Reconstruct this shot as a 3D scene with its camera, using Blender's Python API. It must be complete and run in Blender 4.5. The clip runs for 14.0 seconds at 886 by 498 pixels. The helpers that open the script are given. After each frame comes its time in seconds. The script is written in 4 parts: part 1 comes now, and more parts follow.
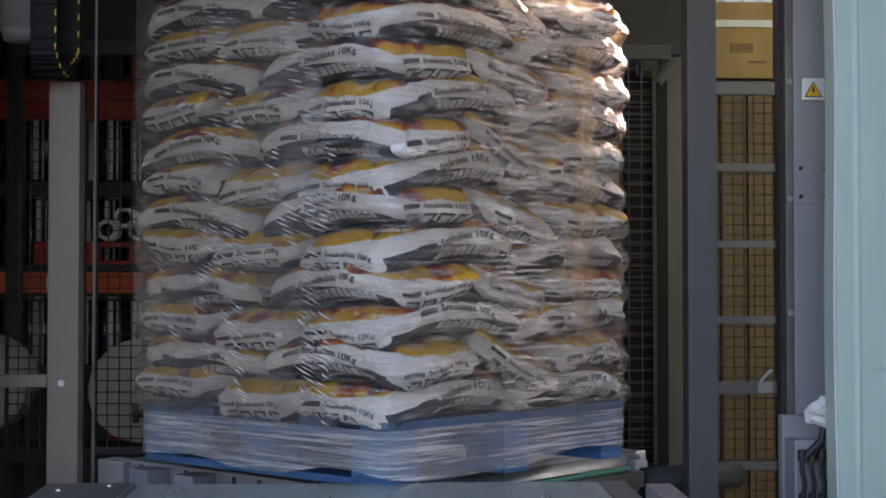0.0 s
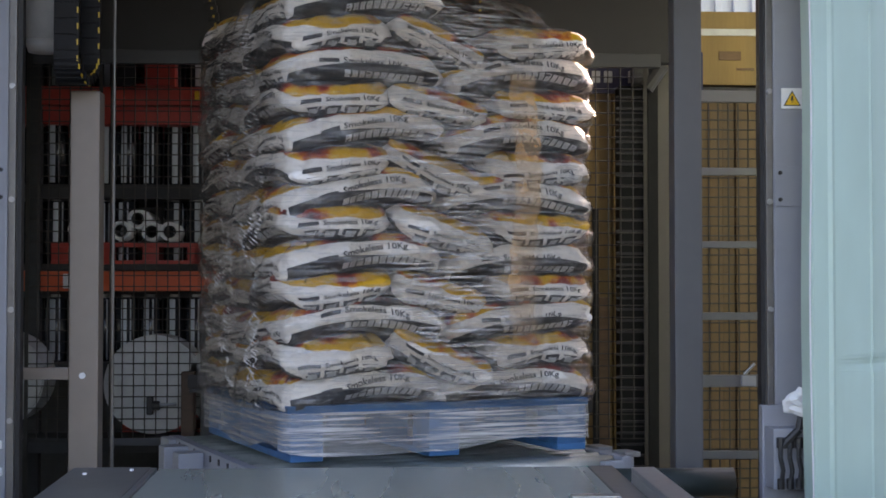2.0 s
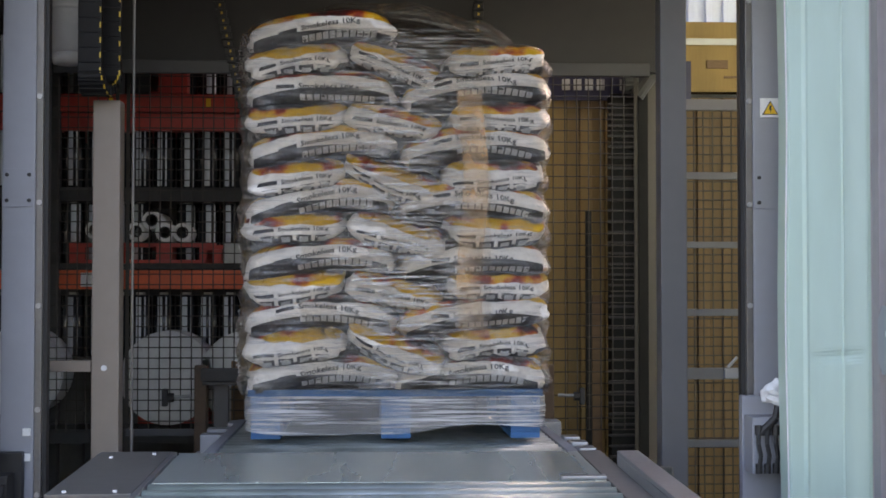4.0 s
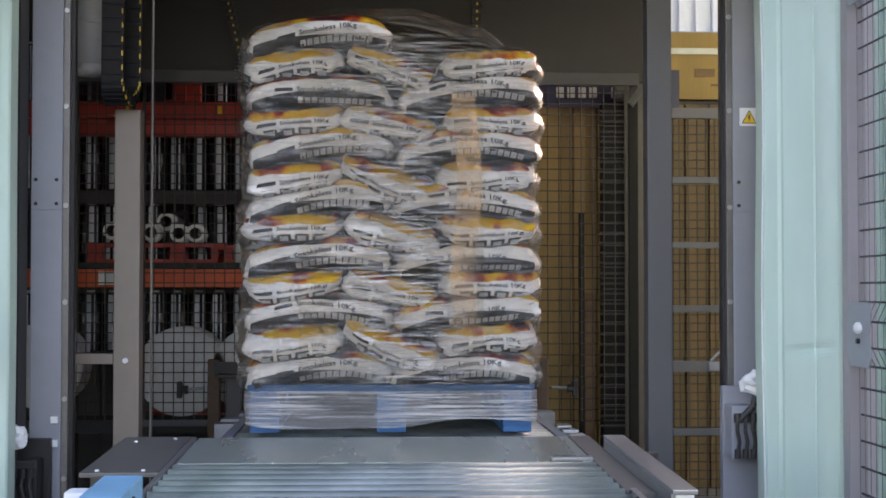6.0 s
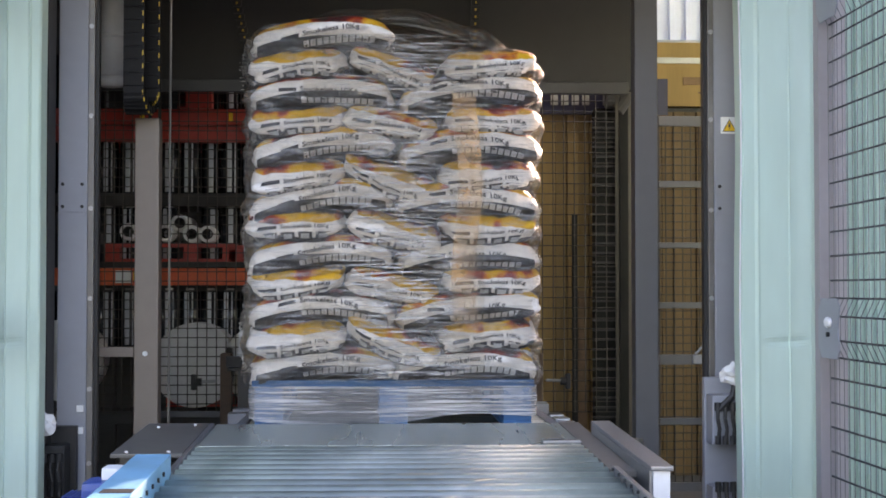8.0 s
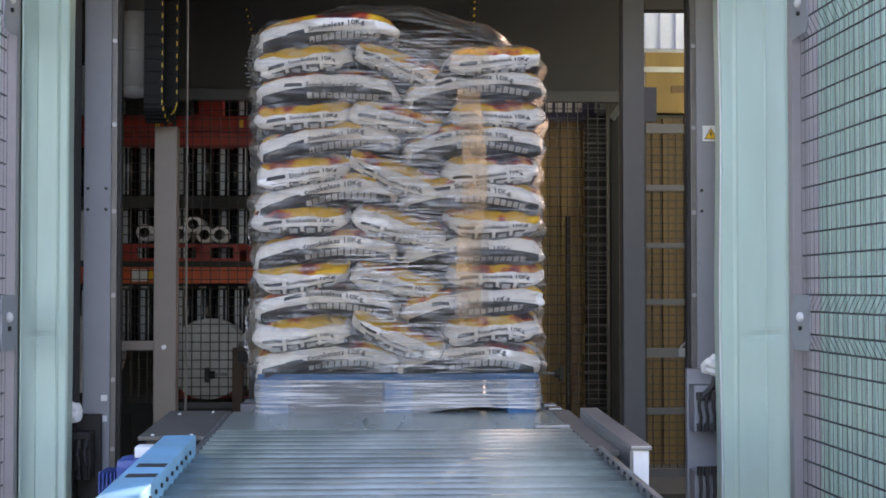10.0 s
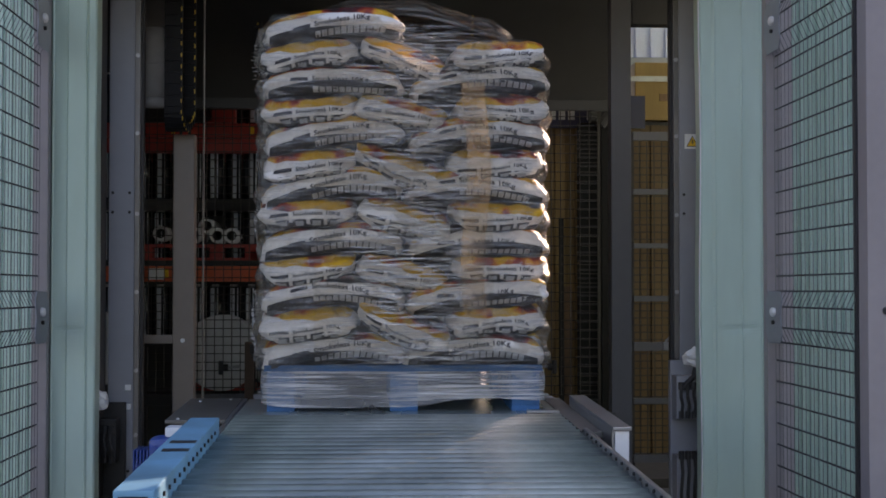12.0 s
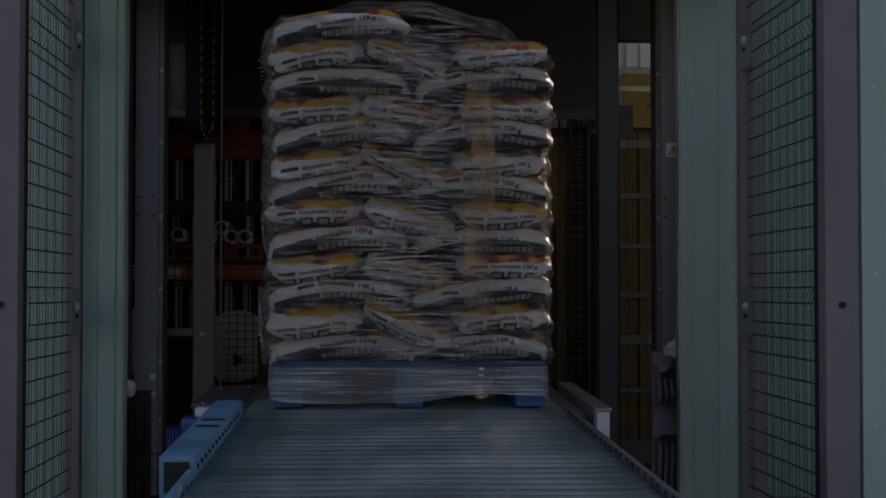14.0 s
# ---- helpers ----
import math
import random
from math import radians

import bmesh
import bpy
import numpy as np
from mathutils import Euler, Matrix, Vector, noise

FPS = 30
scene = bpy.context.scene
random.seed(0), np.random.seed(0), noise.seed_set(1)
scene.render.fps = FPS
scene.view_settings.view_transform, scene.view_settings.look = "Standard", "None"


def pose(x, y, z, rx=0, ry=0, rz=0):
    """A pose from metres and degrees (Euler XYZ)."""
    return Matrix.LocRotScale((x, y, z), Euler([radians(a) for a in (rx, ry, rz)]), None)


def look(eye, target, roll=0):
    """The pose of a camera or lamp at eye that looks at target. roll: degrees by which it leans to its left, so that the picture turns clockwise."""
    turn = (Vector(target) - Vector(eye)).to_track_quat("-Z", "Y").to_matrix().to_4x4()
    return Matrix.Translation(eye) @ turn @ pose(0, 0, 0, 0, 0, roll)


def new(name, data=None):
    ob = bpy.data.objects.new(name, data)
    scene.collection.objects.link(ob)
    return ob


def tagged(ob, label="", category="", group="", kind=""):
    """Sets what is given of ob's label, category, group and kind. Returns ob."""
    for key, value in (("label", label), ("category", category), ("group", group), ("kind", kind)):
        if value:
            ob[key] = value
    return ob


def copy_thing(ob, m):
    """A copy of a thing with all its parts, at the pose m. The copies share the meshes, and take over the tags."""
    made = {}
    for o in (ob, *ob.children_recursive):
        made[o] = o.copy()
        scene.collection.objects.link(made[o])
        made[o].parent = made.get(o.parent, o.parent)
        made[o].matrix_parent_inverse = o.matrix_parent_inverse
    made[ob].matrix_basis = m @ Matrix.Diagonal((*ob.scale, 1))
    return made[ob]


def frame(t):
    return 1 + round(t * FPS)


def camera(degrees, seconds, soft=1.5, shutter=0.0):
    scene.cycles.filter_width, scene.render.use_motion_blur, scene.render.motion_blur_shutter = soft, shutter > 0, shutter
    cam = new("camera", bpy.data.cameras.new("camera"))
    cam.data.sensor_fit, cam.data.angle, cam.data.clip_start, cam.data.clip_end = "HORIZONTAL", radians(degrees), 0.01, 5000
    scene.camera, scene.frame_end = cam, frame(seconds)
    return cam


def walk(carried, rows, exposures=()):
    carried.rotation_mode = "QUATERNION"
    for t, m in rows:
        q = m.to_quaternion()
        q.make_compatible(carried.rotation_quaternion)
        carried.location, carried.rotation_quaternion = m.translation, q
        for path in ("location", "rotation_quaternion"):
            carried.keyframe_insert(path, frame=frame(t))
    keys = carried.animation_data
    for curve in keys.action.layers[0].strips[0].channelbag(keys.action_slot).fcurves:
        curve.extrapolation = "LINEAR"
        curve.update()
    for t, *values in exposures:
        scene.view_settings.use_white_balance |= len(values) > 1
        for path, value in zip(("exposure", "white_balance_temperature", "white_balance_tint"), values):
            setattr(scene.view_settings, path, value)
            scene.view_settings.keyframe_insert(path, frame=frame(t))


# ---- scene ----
# ---- camera ----
cam = camera(34.056, 14.0, soft=1.7)
AIM = 1.133          # height of the aim at the door plane, y = 5.2
RISE = 0.0292        # the camera looks slightly up and slides along its line of sight
TURN = -2.898
PATH = [
(0, 0.0546, 1.0786),
    (0.5, 0.0515, 1.0177),
    (1, 0.0483, 0.9550),
    (1.5, 0.0451, 0.8905),
    (2, 0.0417, 0.8241),
    (2.5, 0.0383, 0.7557),
    (3, 0.0347, 0.6852),
    (3.5, 0.0308, 0.6075),
    (4, 0.0268, 0.5289),
    (4.5, 0.0227, 0.4491),
    (5, 0.0186, 0.3681),
    (5.5, 0.0145, 0.2859),
    (6, 0.0102, 0.2024),
    (6.5, 0.0060, 0.1176),
    (7, 0.0016, 0.0313),
    (7.5, -0.0029, -0.0564),
    (8, -0.0074, -0.1458),
    (8.5, -0.0120, -0.2368),
    (9, -0.0167, -0.3295),
    (9.5, -0.0215, -0.4242),
    (10, -0.0264, -0.5207),
    (10.5, -0.0314, -0.6194),
    (11, -0.0365, -0.7203),
    (11.5, -0.0421, -0.8313),
    (12, -0.0479, -0.9469),
    (12.5, -0.0540, -1.0674),
    (13, -0.0604, -1.1932),
    (13.5, -0.0671, -1.3246),
    (14, -0.0740, -1.4621),
]
walk(cam, [(t, pose(x, y, AIM - (5.2 - y) * RISE, 90 + math.degrees(math.atan(RISE)), 0, TURN)) for t, x, y in PATH],
     exposures=[(t, e, 7150 if t < 2 else 7450 if t < 4 else 7700 if t < 9 else 7350, 29.5) for t, e in ((0, 1.67), (1.5, 1.95), (3, 2.2), (5.5, 2.3), (8, 2.38), (10.3, 2.1), (11, 1.75), (12, 1.1), (12.5, 0.8), (13, 0.35), (13.5, -0.2), (14, -0.72))])

# ---- world and sun ----
SUN_DIR = Vector((0.60, 1.0, 0.43)).normalized()
world = bpy.data.worlds.new("sky")
scene.world = world
world.use_nodes = True
wn = world.node_tree
sky = wn.nodes.new("ShaderNodeTexSky")
sky.sky_type, sky.sun_disc = "NISHITA", False
sky.sun_elevation = math.asin(SUN_DIR.z)
sky.sun_rotation = math.atan2(SUN_DIR.x, SUN_DIR.y)
sky.air_density, sky.dust_density, sky.ozone_density = 1.0, 1.3, 1.0
wn.links.new(sky.outputs[0], wn.nodes["Background"].inputs[0])
wn.nodes["Background"].inputs[1].default_value = 0.15
lamp = bpy.data.lights.new("sun", "SUN")
lamp.energy, lamp.angle, lamp.color = 3.0, radians(0.6), (1.0, 0.86, 0.68)
sun = new("sun", lamp)
sun.matrix_basis = look(SUN_DIR * 30, (0, 0, 0))

# ---- materials ----
def nodes_of(name):
    m = bpy.data.materials.new(name)
    m.use_nodes = True
    return m, m.node_tree, m.node_tree.nodes["Principled BSDF"]


def mat(name, color, rough=0.5, metal=0.0, vary=0.25, scale=6.0, bump=0.05, dirt=None, spec=0.5, stretch=(1, 1, 1), each=0.0, fine=60.0):
    """A surface with stains at a large scale, grain at a small one, and a slight relief."""
    m, nt, b = nodes_of(name)
    N, L = nt.nodes, nt.links
    tc = N.new("ShaderNodeTexCoord")
    mp = N.new("ShaderNodeMapping")
    mp.inputs["Scale"].default_value = stretch
    L.new(tc.outputs["Object"], mp.inputs[0])
    big, small = N.new("ShaderNodeTexNoise"), N.new("ShaderNodeTexNoise")
    big.inputs["Scale"].default_value, big.inputs["Detail"].default_value = scale, 6
    small.inputs["Scale"].default_value, small.inputs["Detail"].default_value = scale * fine / 6, 3
    for n in (big, small):
        L.new(mp.outputs[0], n.inputs[0])
    ramp = N.new("ShaderNodeValToRGB")
    d = dirt or tuple(c * (1 - vary * 1.6) for c in color)
    ramp.color_ramp.elements[0].position, ramp.color_ramp.elements[1].position = 0.3, 0.62
    ramp.color_ramp.elements[0].color = (*d, 1)
    ramp.color_ramp.elements[1].color = (*color, 1)
    L.new(big.outputs[0], ramp.inputs[0])
    hsv = N.new("ShaderNodeHueSaturation")
    val = N.new("ShaderNodeMapRange")
    val.inputs["To Min"].default_value, val.inputs["To Max"].default_value = 1 - vary, 1 + vary
    L.new(small.outputs[0], val.inputs[0])
    out = val.outputs[0]
    if each:
        info, mr, mul = N.new("ShaderNodeObjectInfo"), N.new("ShaderNodeMapRange"), N.new("ShaderNodeMath")
        mr.inputs["To Min"].default_value, mr.inputs["To Max"].default_value = 1 - each, 1 + each
        L.new(info.outputs["Random"], mr.inputs[0])
        mul.operation = "MULTIPLY"
        L.new(out, mul.inputs[0]), L.new(mr.outputs[0], mul.inputs[1])
        out = mul.outputs[0]
    L.new(out, hsv.inputs["Value"])
    L.new(ramp.outputs[0], hsv.inputs["Color"])
    L.new(hsv.outputs[0], b.inputs["Base Color"])
    rr = N.new("ShaderNodeMapRange")
    rr.inputs["To Min"].default_value, rr.inputs["To Max"].default_value = max(rough - 0.12, 0.03), min(rough + 0.12, 1)
    L.new(big.outputs[0], rr.inputs[0])
    L.new(rr.outputs[0], b.inputs["Roughness"])
    b.inputs["Metallic"].default_value = metal
    b.inputs["Specular IOR Level"].default_value = spec
    if bump:
        bp = N.new("ShaderNodeBump")
        bp.inputs["Strength"].default_value, bp.inputs["Distance"].default_value = bump, 0.01
        L.new(small.outputs[0], bp.inputs["Height"])
        L.new(bp.outputs[0], b.inputs["Normal"])
    return m


def print_mat(name, flame, side):
    """Printed plastic bag: black base, white band, yellow and red flames on the shoulder, black top."""
    m, nt, b = nodes_of(name)
    N, L = nt.nodes, nt.links
    tc, info = N.new("ShaderNodeTexCoord"), N.new("ShaderNodeObjectInfo")
    sep = N.new("ShaderNodeSeparateXYZ")
    L.new(tc.outputs["Object"], sep.inputs[0])

    def math_node(op, x, y):
        n = N.new("ShaderNodeMath")
        n.operation = op
        for i, v in enumerate((x, y)):
            if isinstance(v, (int, float)):
                n.inputs[i].default_value = v
            else:
                L.new(v, n.inputs[i])
        return n.outputs[0]

    off = math_node("MULTIPLY", info.outputs["Random"], 37.0)
    comb = N.new("ShaderNodeCombineXYZ")
    L.new(math_node("ADD", sep.outputs[0], off), comb.inputs[0])
    L.new(sep.outputs[1], comb.inputs[1]), L.new(sep.outputs[2], comb.inputs[2])
    edge = N.new("ShaderNodeTexNoise")
    edge.inputs["Scale"].default_value, edge.inputs["Detail"].default_value = 11.0, 5
    L.new(comb.outputs[0], edge.inputs[0])
    wob = math_node("MULTIPLY", math_node("SUBTRACT", edge.outputs[0], 0.5), 0.03)
    # flames: yellow towards the ends, red and black in the middle
    fl = N.new("ShaderNodeTexNoise")
    fl.inputs["Scale"].default_value, fl.inputs["Detail"].default_value = 7.0, 4
    L.new(comb.outputs[0], fl.inputs[0])
    across = math_node("ADD", fl.outputs[0], math_node("MULTIPLY", math_node("ABSOLUTE", sep.outputs[0], 0), flame))
    hot = N.new("ShaderNodeValToRGB")
    cr = hot.color_ramp
    cr.elements[0].position, cr.elements[0].color = 0.51, (0.012, 0.012, 0.014, 1)
    cr.elements[1].position, cr.elements[1].color = 0.68, (0.64, 0.35, 0.01, 1)
    for p, c in ((0.55, (0.10, 0.008, 0.008, 1)), (0.60, (0.30, 0.03, 0.01, 1)), (0.64, (0.58, 0.2, 0.01, 1))):
        e = cr.elements.new(p)
        e.color = c
    L.new(across, hot.inputs[0])

    def step(z, lo, hi):
        n = N.new("ShaderNodeMapRange")
        n.inputs["From Min"].default_value, n.inputs["From Max"].default_value = lo, hi
        L.new(z, n.inputs[0])
        return n.outputs[0]

    def mix(fac, a, c):
        n = N.new("ShaderNodeMix")
        n.data_type = "RGBA"
        L.new(fac, n.inputs[0])
        for i, v in ((6, a), (7, c)):
            if isinstance(v, tuple):
                n.inputs[i].default_value = (*v, 1)
            else:
                L.new(v, n.inputs[i])
        return n.outputs[2]

    # the print follows the drooping ends
    droop = math_node("MULTIPLY", math_node("POWER", math_node("DIVIDE", math_node("ABSOLUTE", sep.outputs[0], 0), 0.25), 2.3), 0.037)
    z = math_node("SUBTRACT", math_node("ADD", sep.outputs[2], droop), 0.008)
    zw = math_node("ADD", z, wob)
    ends = N.new("ShaderNodeMapRange")
    ends.inputs["From Min"].default_value, ends.inputs["From Max"].default_value = 0.233, 0.240
    ends.inputs["To Max"].default_value = 0.055
    L.new(math_node("ABSOLUTE", sep.outputs[0], 0), ends.inputs[0])
    c = mix(step(math_node("ADD", z, ends.outputs[0]), -0.0195, -0.0185), (0.014, 0.015, 0.017), side)
    c = mix(step(zw, 0.024, 0.0265), c, hot.outputs[0])
    c = mix(step(zw, 0.047, 0.052), c, (0.016, 0.016, 0.018))
    L.new(c, b.inputs["Base Color"])
    b.inputs["Roughness"].default_value = 0.46
    wr = N.new("ShaderNodeTexNoise")
    wr.inputs["Scale"].default_value, wr.inputs["Detail"].default_value = 26.0, 6
    L.new(comb.outputs[0], wr.inputs[0])
    bp = N.new("ShaderNodeBump")
    bp.inputs["Strength"].default_value, bp.inputs["Distance"].default_value = 0.85, 0.02
    L.new(wr.outputs[0], bp.inputs["Height"])
    L.new(bp.outputs[0], b.inputs["Normal"])
    return m


def film_mat(name, haze, stretch, streak, body=(0.62, 0.63, 0.64), ior=1.5, rough=0.16, crisp=0.0, veil=0.25, slant=0.0, gloss=(0.25, 1.0), fade=None):
    """Stretch film: clear, with a wrinkled gloss and streaks of haze that also paint in reflections."""
    surface = bpy.data.materials.new(name)
    surface.use_nodes = True
    nt = surface.node_tree
    N, L = nt.nodes, nt.links
    N.clear()
    out = N.new("ShaderNodeOutputMaterial")
    tc, mp = N.new("ShaderNodeTexCoord"), N.new("ShaderNodeMapping")
    mp.inputs["Scale"].default_value = stretch
    mp.inputs["Rotation"].default_value = (slant, 0, 0)
    L.new(tc.outputs["Object"], mp.inputs[0])
    n1, n2 = N.new("ShaderNodeTexNoise"), N.new("ShaderNodeTexNoise")
    n1.inputs["Scale"].default_value, n1.inputs["Detail"].default_value = streak, 5
    n1.inputs["Roughness"].default_value = 0.65
    n2.inputs["Scale"].default_value, n2.inputs["Detail"].default_value = 3.0, 3
    L.new(mp.outputs[0], n1.inputs[0]), L.new(tc.outputs["Object"], n2.inputs[0])
    mul = N.new("ShaderNodeMath")
    mul.operation = "MULTIPLY"
    r1, r2 = N.new("ShaderNodeMapRange"), N.new("ShaderNodeMapRange")
    r1.inputs["From Min"].default_value, r1.inputs["From Max"].default_value = 0.42 + crisp, 0.72 - crisp
    r2.inputs["From Min"].default_value, r2.inputs["From Max"].default_value = 0.3, 0.7
    r2.inputs["To Min"].default_value, r2.inputs["To Max"].default_value = 0.5, 1.3
    r1.inputs["To Min"].default_value, r1.inputs["To Max"].default_value = haze * veil, haze * 1.9
    L.new(n1.outputs[0], r1.inputs[0]), L.new(n2.outputs[0], r2.inputs[0])
    L.new(r1.outputs[0], mul.inputs[0]), L.new(r2.outputs[0], mul.inputs[1])
    bp = N.new("ShaderNodeBump")
    bp.inputs["Strength"].default_value, bp.inputs["Distance"].default_value = 0.7, 0.02
    L.new(n1.outputs[0], bp.inputs["Height"])
    clear, dif, gl = N.new("ShaderNodeBsdfTransparent"), N.new("ShaderNodeBsdfDiffuse"), N.new("ShaderNodeBsdfGlossy")
    clear.inputs[0].default_value = (0.95, 0.925, 0.885, 1)
    dif.inputs[0].default_value = (*body, 1)
    gl.inputs["Roughness"].default_value = rough
    for n in (dif, gl):
        L.new(bp.outputs[0], n.inputs["Normal"])
    fr = N.new("ShaderNodeFresnel")
    fr.inputs[0].default_value = ior
    L.new(bp.outputs[0], fr.inputs["Normal"])
    m1, m2 = N.new("ShaderNodeMixShader"), N.new("ShaderNodeMixShader")
    L.new(mul.outputs[0], m1.inputs[0]), L.new(clear.outputs[0], m1.inputs[1]), L.new(dif.outputs[0], m1.inputs[2])
    # a noise mask breaks the gloss into streaks, shaping the reflections by hand
    shine_mask = N.new("ShaderNodeMapRange")
    shine_mask.inputs["From Min"].default_value, shine_mask.inputs["From Max"].default_value = 0.46, 0.60
    shine_mask.inputs["To Min"].default_value, shine_mask.inputs["To Max"].default_value = gloss
    shine = N.new("ShaderNodeMath")
    shine.operation = "MULTIPLY"
    L.new(n1.outputs[0], shine_mask.inputs[0]), L.new(shine_mask.outputs[0], shine.inputs[0]), L.new(fr.outputs[0], shine.inputs[1])
    if fade:
        # haze and gloss fade out to both sides of one upright line
        sx, off, far, soft = N.new("ShaderNodeSeparateXYZ"), N.new("ShaderNodeMath"), N.new("ShaderNodeMath"), N.new("ShaderNodeMapRange")
        off.operation, far.operation = "SUBTRACT", "ABSOLUTE"
        off.inputs[1].default_value = fade[0]
        soft.inputs["From Min"].default_value, soft.inputs["From Max"].default_value = fade[1], fade[1] * 0.25
        L.new(tc.outputs["Object"], sx.inputs[0]), L.new(sx.outputs[0], off.inputs[0]), L.new(off.outputs[0], far.inputs[0]), L.new(far.outputs[0], soft.inputs[0])
        for m in (mul, shine):
            k = N.new("ShaderNodeMath")
            k.operation = "MULTIPLY"
            L.new(m.outputs[0], k.inputs[0]), L.new(soft.outputs[0], k.inputs[1])
            if m is mul:
                mul = k
            else:
                shine = k
        L.new(mul.outputs[0], m1.inputs[0])
    L.new(shine.outputs[0], m2.inputs[0]), L.new(m1.outputs[0], m2.inputs[1]), L.new(gl.outputs[0], m2.inputs[2])
    L.new(m2.outputs[0], out.inputs[0])
    return surface


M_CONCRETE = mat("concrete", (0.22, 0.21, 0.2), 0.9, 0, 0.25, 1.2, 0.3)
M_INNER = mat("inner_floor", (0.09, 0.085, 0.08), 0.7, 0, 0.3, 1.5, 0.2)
M_GREEN = mat("green_cladding_paint", (0.50, 0.66, 0.60), 0.42, 0, 0.06, 2.0, 0.03, dirt=(0.42, 0.57, 0.48), stretch=(1, 1, 0.25))
M_PINK = mat("grey_flashing_paint", (0.48, 0.43, 0.45), 0.5, 0, 0.06, 2.0, 0.03, stretch=(1, 1, 0.3))
M_GREY = mat("machine_grey_paint", (0.27, 0.285, 0.32), 0.45, 0, 0.06, 2.5, 0.03)
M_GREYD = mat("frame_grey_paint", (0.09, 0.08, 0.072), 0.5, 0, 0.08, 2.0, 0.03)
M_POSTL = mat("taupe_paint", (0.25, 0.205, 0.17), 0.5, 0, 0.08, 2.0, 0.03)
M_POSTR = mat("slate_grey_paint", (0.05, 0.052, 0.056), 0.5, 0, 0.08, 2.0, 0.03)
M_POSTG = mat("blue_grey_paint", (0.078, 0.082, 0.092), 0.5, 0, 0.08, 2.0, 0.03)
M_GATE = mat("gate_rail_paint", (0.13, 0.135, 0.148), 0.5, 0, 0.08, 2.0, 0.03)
M_PANEL = mat("roof_panel_grey", (0.027, 0.027, 0.029), 0.6, 0, 0.12, 1.5, 0.03)
M_DECK = mat("worn_zinc_sheet", (0.40, 0.46, 0.43), 0.27, 0.55, 0.06, 2.2, 0.015, dirt=(0.33, 0.385, 0.36), stretch=(2.5, 0.3, 1))
M_PLATE = mat("dull_zinc_plate", (0.15, 0.145, 0.135), 0.45, 0.3, 0.12, 3.0, 0.04)
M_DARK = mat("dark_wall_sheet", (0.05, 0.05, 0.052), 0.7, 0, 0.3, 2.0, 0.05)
M_BLACK = mat("black_rubber", (0.02, 0.02, 0.021), 0.55, 0, 0.3, 8.0, 0.08)
M_CHAIN = mat("black_chain_plastic", (0.008, 0.008, 0.009), 0.6, 0, 0.3, 8.0, 0.05, spec=0.25)
M_STEEL = mat("zinc_plated_steel", (0.36, 0.37, 0.38), 0.35, 0.8, 0.12, 5.0, 0.04)
M_RAIL = mat("worn_rail_steel", (0.17, 0.165, 0.16), 0.4, 0.5, 0.15, 6.0, 0.04)
M_ROLLER = mat("galvanised_roller", (0.46, 0.51, 0.49), 0.34, 0.65, 0.14, 4.0, 0.05, dirt=(0.20, 0.24, 0.23), each=0.14)
M_WIRE = mat("dark_wire", (0.035, 0.035, 0.04), 0.5, 0.3, 0.2, 20.0, 0)
# upright wires: the sky's reflection is put into a paler colour
M_WIREUP = mat("wire_sky_sheen", (0.16, 0.16, 0.17), 0.45, 0.4, 0.2, 20.0, 0)
M_WIRE_IN = mat("brown_wire", (0.05, 0.045, 0.04), 0.55, 0.3, 0.2, 20.0, 0)
M_FENCEPOST = mat("fence_post_paint", (0.30, 0.27, 0.28), 0.5, 0, 0.08, 3.0, 0.04)
M_BLUE = mat("blue_rail_paint", (0.16, 0.42, 0.62), 0.5, 0, 0.08, 4.0, 0.05, dirt=(0.11, 0.26, 0.36))
M_MOTOR = mat("blue_motor_paint", (0.02, 0.07, 0.30), 0.35, 0, 0.1, 6.0, 0.04)
M_PALLET = mat("blue_pallet_wood", (0.02, 0.12, 0.29), 0.65, 0, 0.25, 5.0, 0.2, stretch=(1, 6, 6), each=0.15)
M_RED = mat("red_rack_paint", (0.52, 0.05, 0.03), 0.5, 0, 0.15, 4.0, 0.05, dirt=(0.3, 0.035, 0.03))
M_ORANGE = mat("orange_rack_paint", (0.72, 0.12, 0.04), 0.5, 0, 0.12, 4.0, 0.05)
M_ROLL = mat("black_film_roll", (0.03, 0.034, 0.04), 0.18, 0, 0.25, 4.0, 0.03, stretch=(1, 1, 0.2), each=0.3)
M_ROLLGLINT = mat("roll_sky_glint", (0.55, 0.6, 0.65), 0.25, 0, 0.2, 5.0, 0.03, stretch=(1, 1, 0.15), each=0.2)
M_WHITE = mat("white_plastic", (0.78, 0.79, 0.8), 0.4, 0, 0.05, 6.0, 0.02)
M_REEL = mat("white_film_reel", (0.62, 0.63, 0.63), 0.45, 0, 0.12, 4.0, 0.03)
M_CORE = mat("cardboard_core", (0.5, 0.5, 0.48), 0.6, 0, 0.15, 10.0, 0.05)
M_YELLOW = mat("yellow_boards", (0.34, 0.215, 0.072), 0.6, 0, 0.12, 3.0, 0.04, stretch=(4, 1, 0.3), each=0.12)
# darker copy of the yellow boards, shade behind the gate put into the colour
M_BOARDSHADE = mat("shaded_yellow_boards", (0.13, 0.08, 0.032), 0.65, 0, 0.14, 3.0, 0.04, stretch=(4, 1, 0.3), each=0.12)
M_SIGNBLUE = mat("navy_sign", (0.015, 0.02, 0.07), 0.4, 0, 0.1, 5.0, 0)
M_WARN = mat("warning_yellow", (0.85, 0.5, 0.02), 0.45, 0, 0.03, 8.0, 0)
